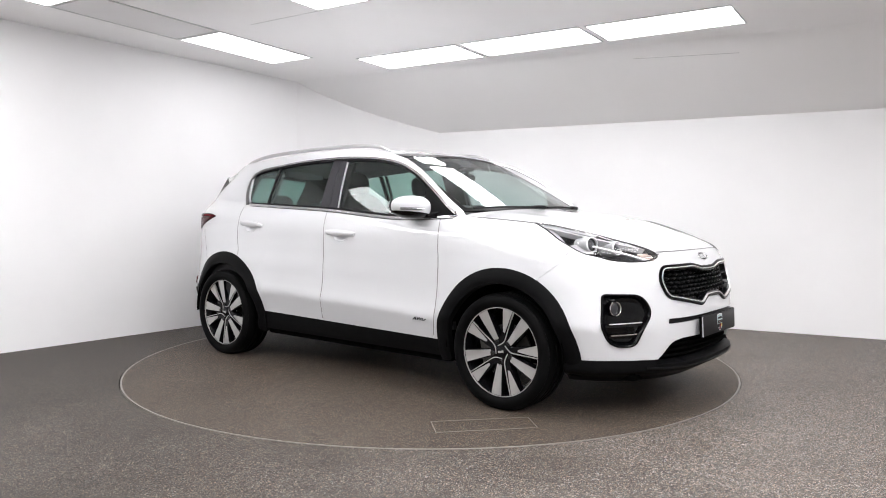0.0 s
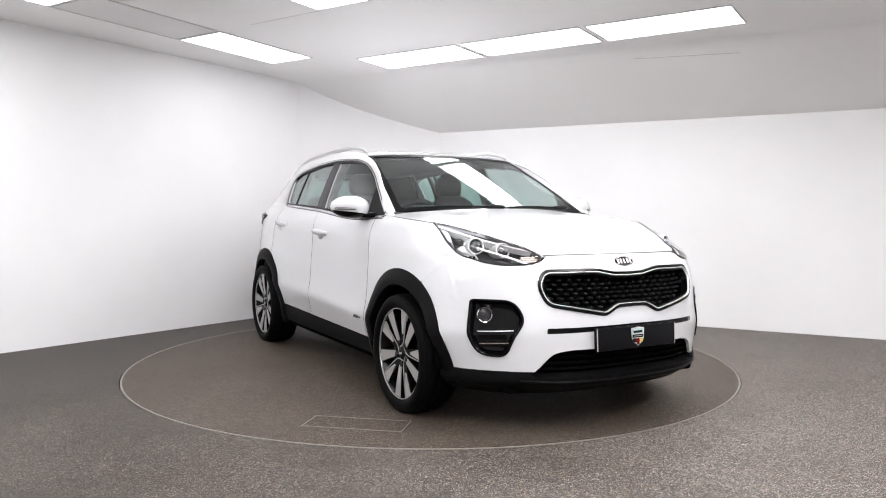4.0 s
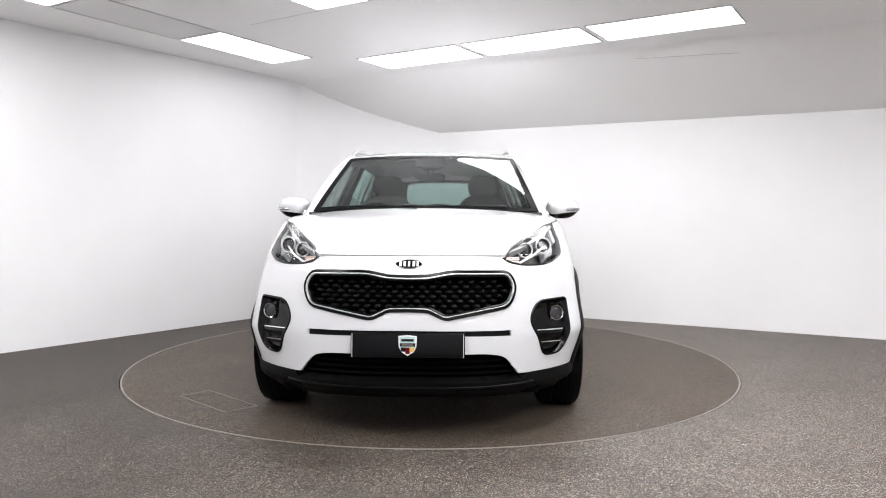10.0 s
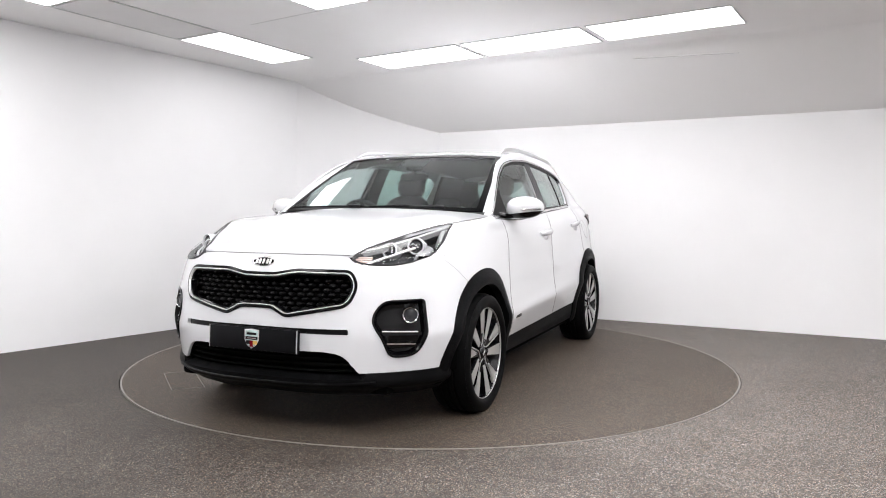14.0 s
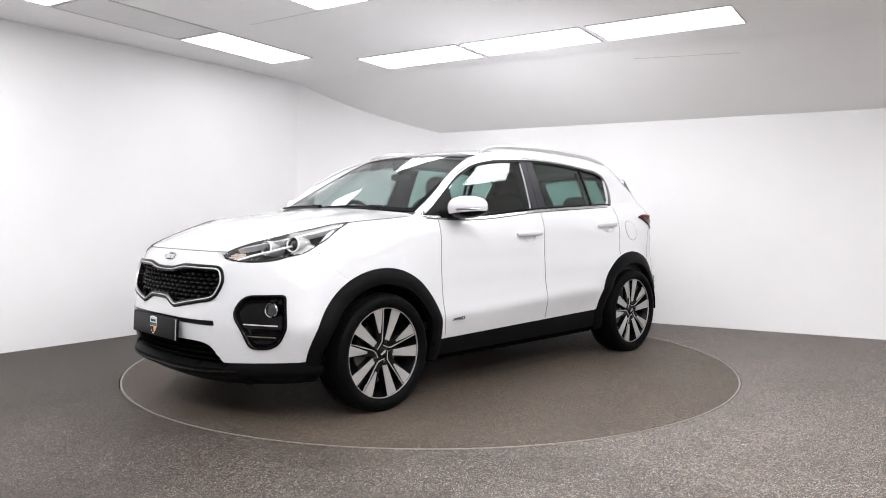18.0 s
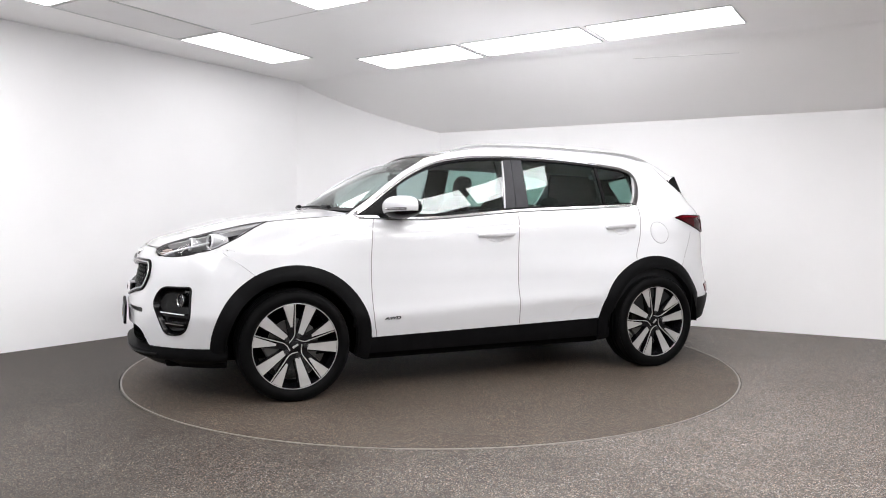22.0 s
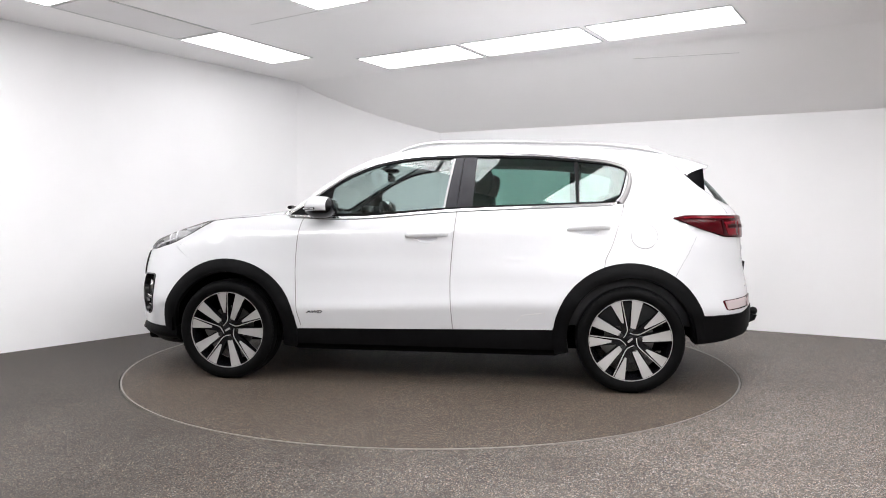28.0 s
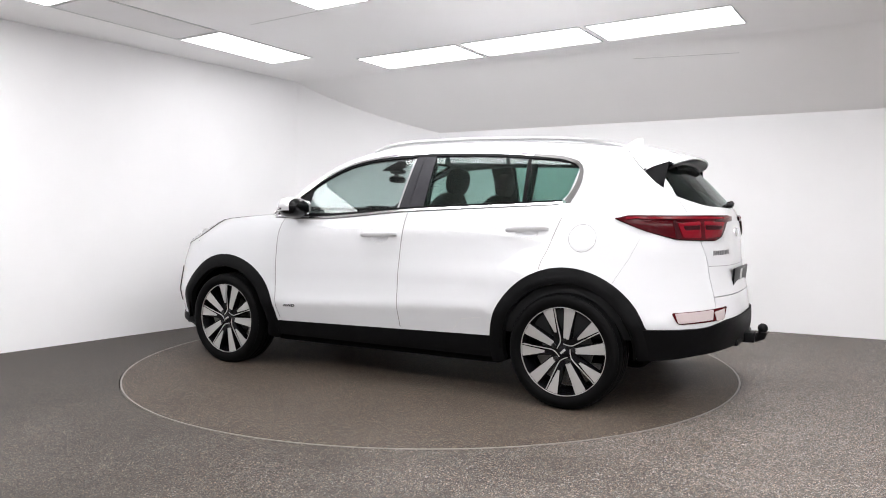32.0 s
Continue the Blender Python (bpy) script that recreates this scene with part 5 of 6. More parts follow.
def build_wheels():
    w = build_wheel()
    for o in w.children_recursive:
        if o.name.split(".")[0] not in ("tyre", "tread_block", "brake_disc", "brake_caliper"):
            for v in o.data.vertices:
                v.co.x *= 1.06
                v.co.z *= 1.06
    w.matrix_basis = pose(AXLE, 0.812, HUB_Z, 0, 30, 0)
    copy_part(w, pose(-AXLE, 0.818, HUB_Z, 0, 42.5, 0))
    copy_part(w, pose(AXLE, -0.812, HUB_Z, 0, 0, 180) @ pose(0, 0, 0, 0, 10, 0))
    copy_part(w, pose(-AXLE, -0.818, HUB_Z, 0, 0, 180) @ pose(0, 0, 0, 0, -10, 0))


# ---- mirrors, handles and small side details ----
def blob(bm, centre, size, power=2.6, m=None, nu=20, nv=14, shape=None):
    """A rounded box; shape(x, y, z) may bend it."""
    def sgn(v, p):
        return math.copysign(abs(v) ** p, v)
    e = 2 / power
    loops = []
    for j in range(1, nv):
        b = -math.pi / 2 + math.pi * j / nv
        loop = []
        for i in range(nu):
            a = 2 * math.pi * i / nu
            p = Vector((size[0] * sgn(math.cos(b), e) * sgn(math.cos(a), e), size[1] * sgn(math.cos(b), e) * sgn(math.sin(a), e), size[2] * sgn(math.sin(b), e)))
            if shape:
                p = Vector(shape(*p))
            p = Vector(centre) + p
            loop.append(m @ p if m else p)
        loops.append(loop)
    loft(bm, loops, cap_first=True, cap_last=True)
    return fair(bm)


def build_mirror(side):
    def taper(x, y, z):
        k = 1 - 0.24 * max(0, y / 0.115) ** 2
        return (x * (1 - 0.12 * (y / 0.115)) - 0.030 * (y / 0.115) ** 2 - 0.02 * (y / 0.115), y, z * k + 0.004 * (y / 0.1))

    def mir(m):
        for v in m.verts:
            v.co.y *= side
        if side < 0:
            bmesh.ops.reverse_faces(m, faces=m.faces)
        return m
    c = Vector((0.672, 0.928, 1.166))
    slit = -0.012
    bm = blob(bmesh.new(), c, (0.108, 0.115, 0.072), 2.4, shape=taper)
    bmesh.ops.bisect_plane(bm, geom=bm.verts[:] + bm.edges[:] + bm.faces[:], plane_co=c + Vector((0, 0, -0.034)), plane_no=(0, 0.12, -1), clear_outer=True)
    bmesh.ops.bisect_plane(bm, geom=bm.verts[:] + bm.edges[:] + bm.faces[:], plane_co=c + Vector((-0.070, 0, 0)), plane_no=(-1, 0, 0), clear_outer=True)
    mirror = part("door_mirror", mir(bm), PAINT, CAR, "white door mirror with a black foot")
    bm = blob(bmesh.new(), c - Vector((0.004, 0, 0.002)), (0.106, 0.113, 0.071), 2.4, shape=taper)
    part("mirror_housing", mir(bm), GLOSS_BLACK, mirror, "black lower housing")
    bm = bmesh.new()
    tube(bm, [c + Vector((0.02, -0.055, -0.052)), c + Vector((0.045, -0.09, -0.056)), c + Vector((0.07, -0.125, -0.050)), c + Vector((0.09, -0.165, -0.045))], lambda t: 0.030 + 0.012 * t, 10, 0.55)
    fair(bm)
    part("mirror_foot", mir(bm), GLOSS_BLACK, mirror, "black mirror foot")
    bm = blob(bmesh.new(), c + Vector((-0.070, -0.004, 0.0)), (0.006, 0.092, 0.054), 3.4, shape=lambda x, y, z: (x - 0.03 * (y / 0.1) ** 2, y, z * (1 - 0.25 * max(0, y / 0.1) ** 2)))
    part("mirror_glass", mir(bm), MIRROR, mirror, "mirror glass")
    bm = bmesh.new()
    pts = []
    for k in range(9):
        y = 0.010 + 0.096 * k / 8
        x = 0.109 * (1 - 0.12 * y / 0.115) * (1 - (abs(y) / 0.118) ** 2.4) ** 0.42 - 0.030 * (y / 0.115) ** 2 - 0.02 * (y / 0.115)
        pts.append(c + Vector((max(x, -0.04) + 0.001, y, slit + 0.003 * k / 8)))
    tube(bm, [p - Vector((0.003, 0, 0)) for p in pts], 0.0078, 8, 0.9)
    fair(bm)
    part("indicator_surround", mir(bm), SATIN_BLACK, mirror)
    bm = bmesh.new()
    tube(bm, [p + Vector((0.001, 0.001, 0)) for p in pts], 0.0058, 8, 0.9)
    fair(bm)
    part("mirror_indicator", mir(bm), LAMP_SILVER, mirror, "slim indicator lamp")


def build_handle(side, s0, s1, z0, door):
    bm = bmesh.new()
    loops = []
    n = 16
    for k in range(n + 1):
        t = k / n
        s = s0 + (s1 - s0) * t
        z = z0 + 0.010 * t
        lift = 0.028 * math.sin(math.pi * t) ** 0.35 if 0 < t < 1 else 0.0
        h = 0.0215 * (0.55 + 0.45 * math.sin(math.pi * t) ** 0.5)
        c = skin(s, z, lift)
        up = Vector((0, 0, 1))
        out = (skin(s, z, 0.02) - skin(s, z, 0)).normalized()
        loops.append([Vector((q.x, q.y * side, q.z)) for q in (c + up * (h * math.sin(a)) + out * (0.015 * math.cos(a)) for a in [2 * math.pi * i / 12 for i in range(12)])])
    loft(bm, loops, cap_first=True, cap_last=True)
    fair(bm)
    h = part("door_handle", bm, PAINT, door, "white door handle over a finger bowl")
    # the finger bowl under the grip
    mid = (s0 + s1) / 2
    bm = bmesh.new()
    loop = [Vector((mid + 0.074 * math.cos(a), z0 - 0.012 + 0.036 * math.sin(a))) for a in [2 * math.pi * k / 28 for k in range(28)]]
    cut_holes(door, [prism(loop, side)])
    moulding(bm, loop, [(-0.002, -0.002), (0.002, -0.002), (0.010, -0.014), (0.022, -0.022)], side)
    part("handle_bowl", bm, PAINT, door)


MIRROR = material("mirror_silver", (0.80, 0.81, 0.82), 0.04, 1.0)


def seam(points, side, width=0.004, name="panel_gap", mat=None):
    bm = bmesh.new()
    strip_on_skin(bm, poly_line(points), width, 0.0012, side, 0.004)
    fair(bm)
    return part(name, bm, mat or SHADOW_GAP, CAR)


def lettering(text, size, m, mat, parent, name):
    cu = bpy.data.curves.new(name, "FONT")
    cu.body, cu.size, cu.extrude, cu.offset, cu.align_x, cu.align_y = text, size, 0.0012, 0.0020, "CENTER", "CENTER"
    cu.shear = 0.25
    ob = bpy.data.objects.new(name, cu)
    scene.collection.objects.link(ob)
    bpy.context.view_layer.update()
    me = bpy.data.meshes.new_from_object(ob.evaluated_get(bpy.context.evaluated_depsgraph_get()))
    bpy.data.objects.remove(ob)
    me.materials.clear()
    me.materials.append(mat)
    made = new(name, me)
    made.parent = parent
    made.matrix_basis = m
    return made


def build_side_details(side):
    fd, rd = DOORS[side]
    build_mirror(side)
    build_handle(side, 0.110, -0.170, 0.982, fd)
    build_handle(side, -0.938, -1.212, 1.027, rd)
    # all-wheel-drive lettering at the foot of the front door
    c = skin(0.722, 0.470, 0.001)
    m = Matrix.Translation((c.x, c.y * side, c.z)) @ (pose(0, 0, 0, 88, 0, 180) if side > 0 else pose(0, 0, 0, 88, 0, 0))
    lettering("AWD", 0.042, m @ Matrix.Diagonal((1.0, 0.62, 1, 1)), DARK_CHROME, fd, "lettering")
    # scuffed outline on the rear door, ahead of the arch, on the left
    if side > 0:
        bm = bmesh.new()
        pts = poly_line([(-0.60, 0.405), (-0.63, 0.44), (-0.66, 0.475), (-0.74, 0.485), (-0.80, 0.495), (-0.795, 0.46)], 0.02)
        strip_on_skin(bm, pts, 0.0018, 0.0012, side, 0.002)
        fair(bm)
        part("scuff_mark", bm, SCUFF, rd, "faint grey scuff mark")
        loop = [Vector((-1.452 + 0.092 * math.cos(a), 0.987 + 0.080 * math.sin(a))) for a in [2 * math.pi * k / 48 for k in range(48)]]
        bm = moulding(bmesh.new(), loop, [(0.0, 0.0002), (0.0, 0.0012), (0.0025, 0.0012), (0.0025, 0.0002)], side, cap=False)
        part("fuel_flap_gap", bm, SEAM_GREY, CAR)
        bm = moulding(bmesh.new(), inset(loop, 0.003), [(0.0, -0.001), (0.0, 0.0016), (0.002, 0.0022)], side)
        part("fuel_flap", bm, PAINT, CAR, "round white fuel flap")
    # bonnet shut line, spoiler seam, bumper seams
    bm = bmesh.new()
    pts = [bonnet_point(0.9965, 0.30 + 0.70 * k / 30) for k in range(31)]
    tube(bm, [Vector((q.x, q.y * side, q.z - 0.0014)) for q in pts], 0.0026, 6)
    fair(bm)
    part("panel_gap", bm, SEAM_GREY, CAR)
    seam([(gate_edge(1.455) + 0.004, 1.455), (gate_edge(1.42) + 0.004, 1.42), (gate_edge(1.39) + 0.004, 1.39)], side, 0.0035, mat=SEAM_GREY)
    for line, z0, z1 in ((door_f, 0.375, 1.09), (door_b, 0.385, 1.13), (door_r, 0.80, 1.17)):
        seam([(line(z0 + (z1 - z0) * k / 16), z0 + (z1 - z0) * k / 16) for k in range(17)], side, 0.0042, mat=SEAM_GREY)
    seam([(-1.804, 0.985), (-1.739, 0.872), (-1.645, 0.735)], side, 0.0014, mat=SEAM_GREY)


SCUFF = material("scuff_grey", (0.62, 0.60, 0.58), 0.6)

for side_sign in (1, -1):
    build_glass(side_sign)
    build_arches(side_sign)
    build_side_details(side_sign)
build_wheels()


# ---- rear ----
TAIL_LAMP = [(-1.650, 1.098, 0.012), (-1.735, 1.119, 0.03), (-2.62, 1.120, 0.01), (-2.72, 1.112, 0.01), (-2.70, 1.084, 0.01), (-2.545, 1.078, 0.02), (-2.42, 0.990, 0.03), (-2.33, 0.972, 0.02), (-2.02, 0.982, 0.04), (-1.845, 1.027, 0.05)]
rear_low = curve1((-2.9, 0.36), (-2.438, 0.355), (-2.145, 0.338), (-1.9, 0.312), (-1.6, 0.30))


glass_low = curve1((-2.9, 1.158), (-2.765, 1.164), (-2.366, 1.173), (-2.195, 1.198), (-2.09, 1.230), (-2.03, 1.25))
frame_in = curve1((1.22, -2.088), (1.25, -2.094), (1.289, -2.102), (1.336, -2.104), (1.36, -2.095))


def build_rear():
    gate = panel("tailgate", PAINT, CAR, 1, lambda z: 2 * MIDR - gate_edge(z) + GAP, lambda z: gate_edge(z) - GAP, lambda s: 0.66, lambda s: glass_low(fold(s)), 60, 20)
    panel("rear_bumper", PAINT, CAR, 1, lambda z: 2 * MIDR - gate_edge(0.6), lambda z: gate_edge(0.6), lambda s: rear_black(fold(s)), lambda s: 0.656, 40, 6, 0.014, 0.0)
    # black lower bumper
    rows = panel_grid(lambda z: 2 * MIDR - s_at_x(-1.74, round(z, 4)), lambda z: s_at_x(-1.74, round(z, 4)), lambda s: rear_low(fold(s)), lambda s: rear_black(fold(s)) - 0.002, 80, 8)
    sheet("lower_rear_bumper", BLACK_PLASTIC, CAR, 1, [[skin(s, z, 0.010) for s, z in r] for r in rows], [[skin(s, z, -0.05) for s, z in r] for r in rows], "black lower rear bumper")
    # rear window in a white frame, with black end panels under the spoiler
    panel("rear_window", REAR_GLASS, CAR, 1, lambda z: 2 * MIDR - gate_edge(z) + 0.02, lambda z: gate_edge(z) - 0.02, lambda s: glass_low(fold(s)) - 0.004, lambda s: 1.448, 50, 18, 0.004, -0.008)
    for side in (1, -1):
        panel("window_border", SATIN_BLACK, CAR, side, lambda z: -2.37, lambda z: gate_edge(z) - 0.03, lambda s: glass_low(s) - 0.002, lambda s: 1.448, 10, 12, 0.004, -0.0135)
        panel("window_frame", PAINT, CAR, side, lambda z: frame_in(z), lambda z: gate_edge(z) - GAP if z < 1.299 else -2.0095 - 1.03 * (z - 1.299),
              lambda s: glass_low(s) + 0.002, lambda s: 1.338, 6, 10, 0.012, 0.001)
        panel("spoiler_recess", SATIN_BLACK, CAR, side, lambda z: -2.007 - 1.03 * (z - 1.299) - 0.5 * max(0, z - 1.336), lambda z: gate_edge(z) - 0.004 if z < 1.38 else gate_edge(1.38) - 0.004 - 4.1 * (z - 1.38),
              lambda s: 1.300, lambda s: 1.424, 6, 14, 0.014, -0.004)
        tip, far = skin(gate_edge(1.278) - 0.004, 1.278, 0.001), Vector((-1.829, 0.520, 1.428))
        rows, back = [], []
        for k in range(11):
            t = k / 10
            z = 1.390 + (1.278 - 1.390) * t
            a, b = skin(gate_edge(z) - 0.003, z, 0.001), far.lerp(tip, t)
            rows.append([a.lerp(b, q / 5) for q in range(6)])
            back.append([p - Vector((-0.004, 0.012, 0.0)) for p in rows[-1]])
        sheet("spoiler_end", BORDER_BLACK, CAR, side, rows, back, "black spoiler end fin")
    # roof spoiler: top, sides and a hollow black underside
    def spoil(u, v, low=0.0):
        r = roof_point(-1.60, u)
        edge = abs(u) ** 4
        return Vector((-1.60 - (0.318 - 0.075 * edge) * v, r.y * (1 - 0.12 * v), r.z - (0.052 + 0.030 * v) * v - 0.012 * edge * v - low * (1.2 - v)))
    us = [-1 + 2 * i / 30 for i in range(31)]
    vs = [j / 12 for j in range(13)]
    sheet("roof_spoiler", PAINT, CAR, 1, [[spoil(u, v) for u in us] for v in vs], [[spoil(u, v, 0.012) for u in us] for v in vs], "white roof spoiler")
    bm = bmesh.new()
    tube(bm, [spoil(u, 1.0) - Vector((-0.003, 0, 0.004)) for u in us], 0.0055, 8, 1.25)
    fair(bm)
    part("spoiler_lip", bm, PAINT, CAR)
    for side in (1, -1):
        rows, back = [], []
        low = [skin(gate_edge(z) - GAP, z, 0.001) for z in (1.515, 1.48, 1.445, 1.41, 1.379)]
        low += [Vector((-1.742, 0.572, 1.402)), Vector((-1.774, 0.551, 1.415)), Vector((-1.803, 0.534, 1.425)), Vector((-1.832, 0.515, 1.436))]
        n = len(low)
        for j in range(6):
            t = j / 5
            rows.append([low[i].lerp(spoil(1.0, i / (n - 1)), t) + Vector((0, 0.004 * math.sin(math.pi * t), 0)) for i in range(n)])
            back.append([p - Vector((0, 0.010, 0)) for p in rows[-1]])
        sheet("spoiler_side", PAINT, CAR, side, rows, back)
    def hollow(u, t, deep=0.0):
        w = abs(u)
        a = spoil(0.88 * u, 0.985, 0.0) - Vector((0, 0, 0.014))
        q = skin(s_at_y(0.455 * max(w, 0.002), 1.42, True), 1.436 - 0.05 * w ** 3, -0.003)
        q = Vector((q.x, math.copysign(q.y, u), q.z))
        m = a.lerp(q, 0.5) + Vector((0.03, 0, 0.012))
        return a.lerp(m, t).lerp(m.lerp(q, t), t) + Vector((deep, 0, deep))
    sheet("spoiler_underside", BORDER_BLACK, CAR, 1, [[hollow(u, k / 10) for u in us] for k in range(11)], [[hollow(u, k / 10, 0.006) for u in us] for k in range(11)], "black spoiler underside")
    # rear wiper
    bm = bmesh.new()
    c = skin(MIDR, 1.178, 0.004)
    revolve(bm, [(0.0005, -0.030), (0.010, -0.030), (0.013, -0.022), (0.015, 0.01)], 16, "x", c)
    tube(bm, [c + Vector((-0.022, 0, 0)), c + Vector((-0.024, -0.02, 0.012)), c + Vector((-0.010, -0.05, 0.022))], 0.011, 8)
    tube(bm, [skin(MIDR - 0.05 - 0.30 * k / 8, 1.190 + 0.012 * k / 8, 0.010) for k in range(9)], lambda t: 0.010 - 0.004 * t, 8)
    fair(bm)
    part("rear_wiper", bm, SATIN_BLACK, CAR, "black rear wiper")
    for side in (1, -1):
        out = rounded(TAIL_LAMP)
        bm = moulding(bmesh.new(), out, [(0.0, -0.006), (0.0, 0.006), (0.004, 0.0105), (0.008, 0.0112)], side)
        lamp = part("tail_lamp", bm, RED_RIM, CAR, "red wraparound tail lamp")
        bm = moulding(bmesh.new(), inset(out, 0.0040), [(0.0, 0.007), (0.0, 0.0118), (0.003, 0.0122)], side)
        part("lamp_lens", bm, RED_LENS, lamp)
        top = poly_line([(-1.725, 1.098), (-1.78, 1.103), (-2.58, 1.103)], 0.04)
        bm = bmesh.new()
        strip_on_skin(bm, top, 0.012, 0.0150, side, 0.004)
        fair(bm)
        part("lamp_light_bar", bm, RED_BRIGHT, lamp, "brighter red upper bar")
        for nm, mat, pts in (("lamp_cell", RED_BRIGHT, [(-2.03, 1.075, 0.01), (-2.19, 1.085, 0.01), (-2.19, 0.992, 0.01), (-2.06, 0.995, 0.01)]),
                             ("lamp_cell", RED_BRIGHT, [(-2.225, 1.085, 0.01), (-2.50, 1.078, 0.01), (-2.40, 0.998, 0.01), (-2.225, 0.988, 0.01)]),
                             ("lamp_shade", RED_DARK, [(-2.06, 1.060, 0.01), (-2.185, 1.064, 0.01), (-2.185, 1.040, 0.01), (-2.075, 1.036, 0.01)]),
                             ("lamp_shade", RED_DARK, [(-2.23, 1.064, 0.01), (-2.44, 1.058, 0.01), (-2.40, 1.036, 0.01), (-2.23, 1.038, 0.01)]),
                             ("lamp_shade", RED_DARK, [(-2.002, 1.088, 0.004), (-2.020, 1.088, 0.004), (-2.050, 0.990, 0.004), (-2.015, 0.992, 0.004)])):
            o = rounded(pts)
            bm = moulding(bmesh.new(), o, [(0.0, 0.008), (0.0, 0.0128 if mat is not RED_DARK else 0.0136), (0.003, 0.0134 if mat is not RED_DARK else 0.0142)], side)
            part(nm, bm, mat, lamp)
        seam([(gate_edge(1.11), 1.112), (gate_edge(1.05), 1.05), (gate_edge(0.985), 0.985)], side, 0.003)
        bm = bmesh.new()
        # bumper reflector
        o = rounded([(-1.955, 0.580, 0.015), (-2.385, 0.600, 0.01), (-2.345, 0.528, 0.02), (-1.99, 0.516, 0.02)])
        moulding(bm, o, [(0.0, -0.004), (0.0, 0.004), (0.004, 0.007), (0.009, 0.006)], side)
        ref = part("bumper_lamp", bm, RED_LENS, CAR, "reversing and fog lamp in a red frame")
        for a, b in ((-1.972, -2.235), (-2.243, -2.352)):
            o = rounded([(a, 0.577, 0.008), (b, 0.590, 0.008), (b + 0.01, 0.533, 0.008), (a - 0.02, 0.522, 0.008)])
            bm = moulding(bmesh.new(), o, [(0.0, 0.004), (0.0, 0.0085), (0.003, 0.0095)], side)
            part("lamp_window", bm, WHITE_LENS, ref, "pale lamp window")
    # plate and handle strip on the tailgate
    seam([(-2.26, 0.832), (-2.5, 0.826), (-2.9, 0.822), (-3.3, 0.826), (-3.54, 0.832)], 1, 0.003, mat=SEAM_GREY)
    p = part("rear_number_plate", box(bmesh.new(), -0.006, 0.006, -0.262, 0.262, -0.056, 0.056, bevel=0.003), PLATE_BLACK, CAR, "plain black rear number plate")
    p.matrix_basis = pose(tail_x(0.75) - 0.002, 0, 0.748, 0, -5, 0)
    part("plate_mark", box(bmesh.new(), -0.0085, 0.0, -0.035, 0.035, -0.042, 0.042, bevel=0.002), PLATE_GREY, p)
    bm = bmesh.new()
    oval = [Vector((MIDR + 0.068 * math.cos(2 * math.pi * k / 36), 1.015 + 0.028 * math.sin(2 * math.pi * k / 36))) for k in range(36)]
    moulding(bm, oval, [(0.0, -0.002), (0.0, 0.005), (0.004, 0.007)], 1)
    part("rear_badge", bm, CHROME, CAR, "oval maker's badge")
    # unreadable model script: a row of plain bars
    for k in range(9):
        s = -2.318 - 0.030 * k
        bm = bmesh.new()
        strip_on_skin(bm, [(s, 0.905), (s - 0.020, 0.905)], 0.026, 0.003, 1, 0.003)
        fair(bm)
        part("script_bar", bm, CHROME_SATIN, CAR)
    # tow bar
    bm = bmesh.new()
    tube(bm, [Vector((-2.02, 0, 0.375)), Vector((-2.20, 0, 0.365)), Vector((-2.262, 0, 0.362)), Vector((-2.294, 0, 0.376)), Vector((-2.301, 0, 0.400)), Vector((-2.300, 0, 0.412))], 0.028, 12)
    fair(bm)
    tow = part("tow_bar", bm, SATIN_BLACK, CAR, "black tow bar with a ball")
    bm = blob(bmesh.new(), (-2.300, 0, 0.424), (0.030, 0.030, 0.030), 2.0)
    part("tow_ball", bm, SATIN_BLACK, tow)
    bm = bmesh.new()
    box(bm, -2.26, -2.17, -0.045, 0.06, 0.335, 0.40, bevel=0.012)
    part("tow_bracket", bm, SATIN_BLACK, tow)
    bm = bmesh.new()
    box(bm, -2.20, -2.04, -0.30, 0.30, 0.345, 0.385, bevel=0.015)
    part("tow_crossbar", bm, SATIN_BLACK, tow)


build_rear()


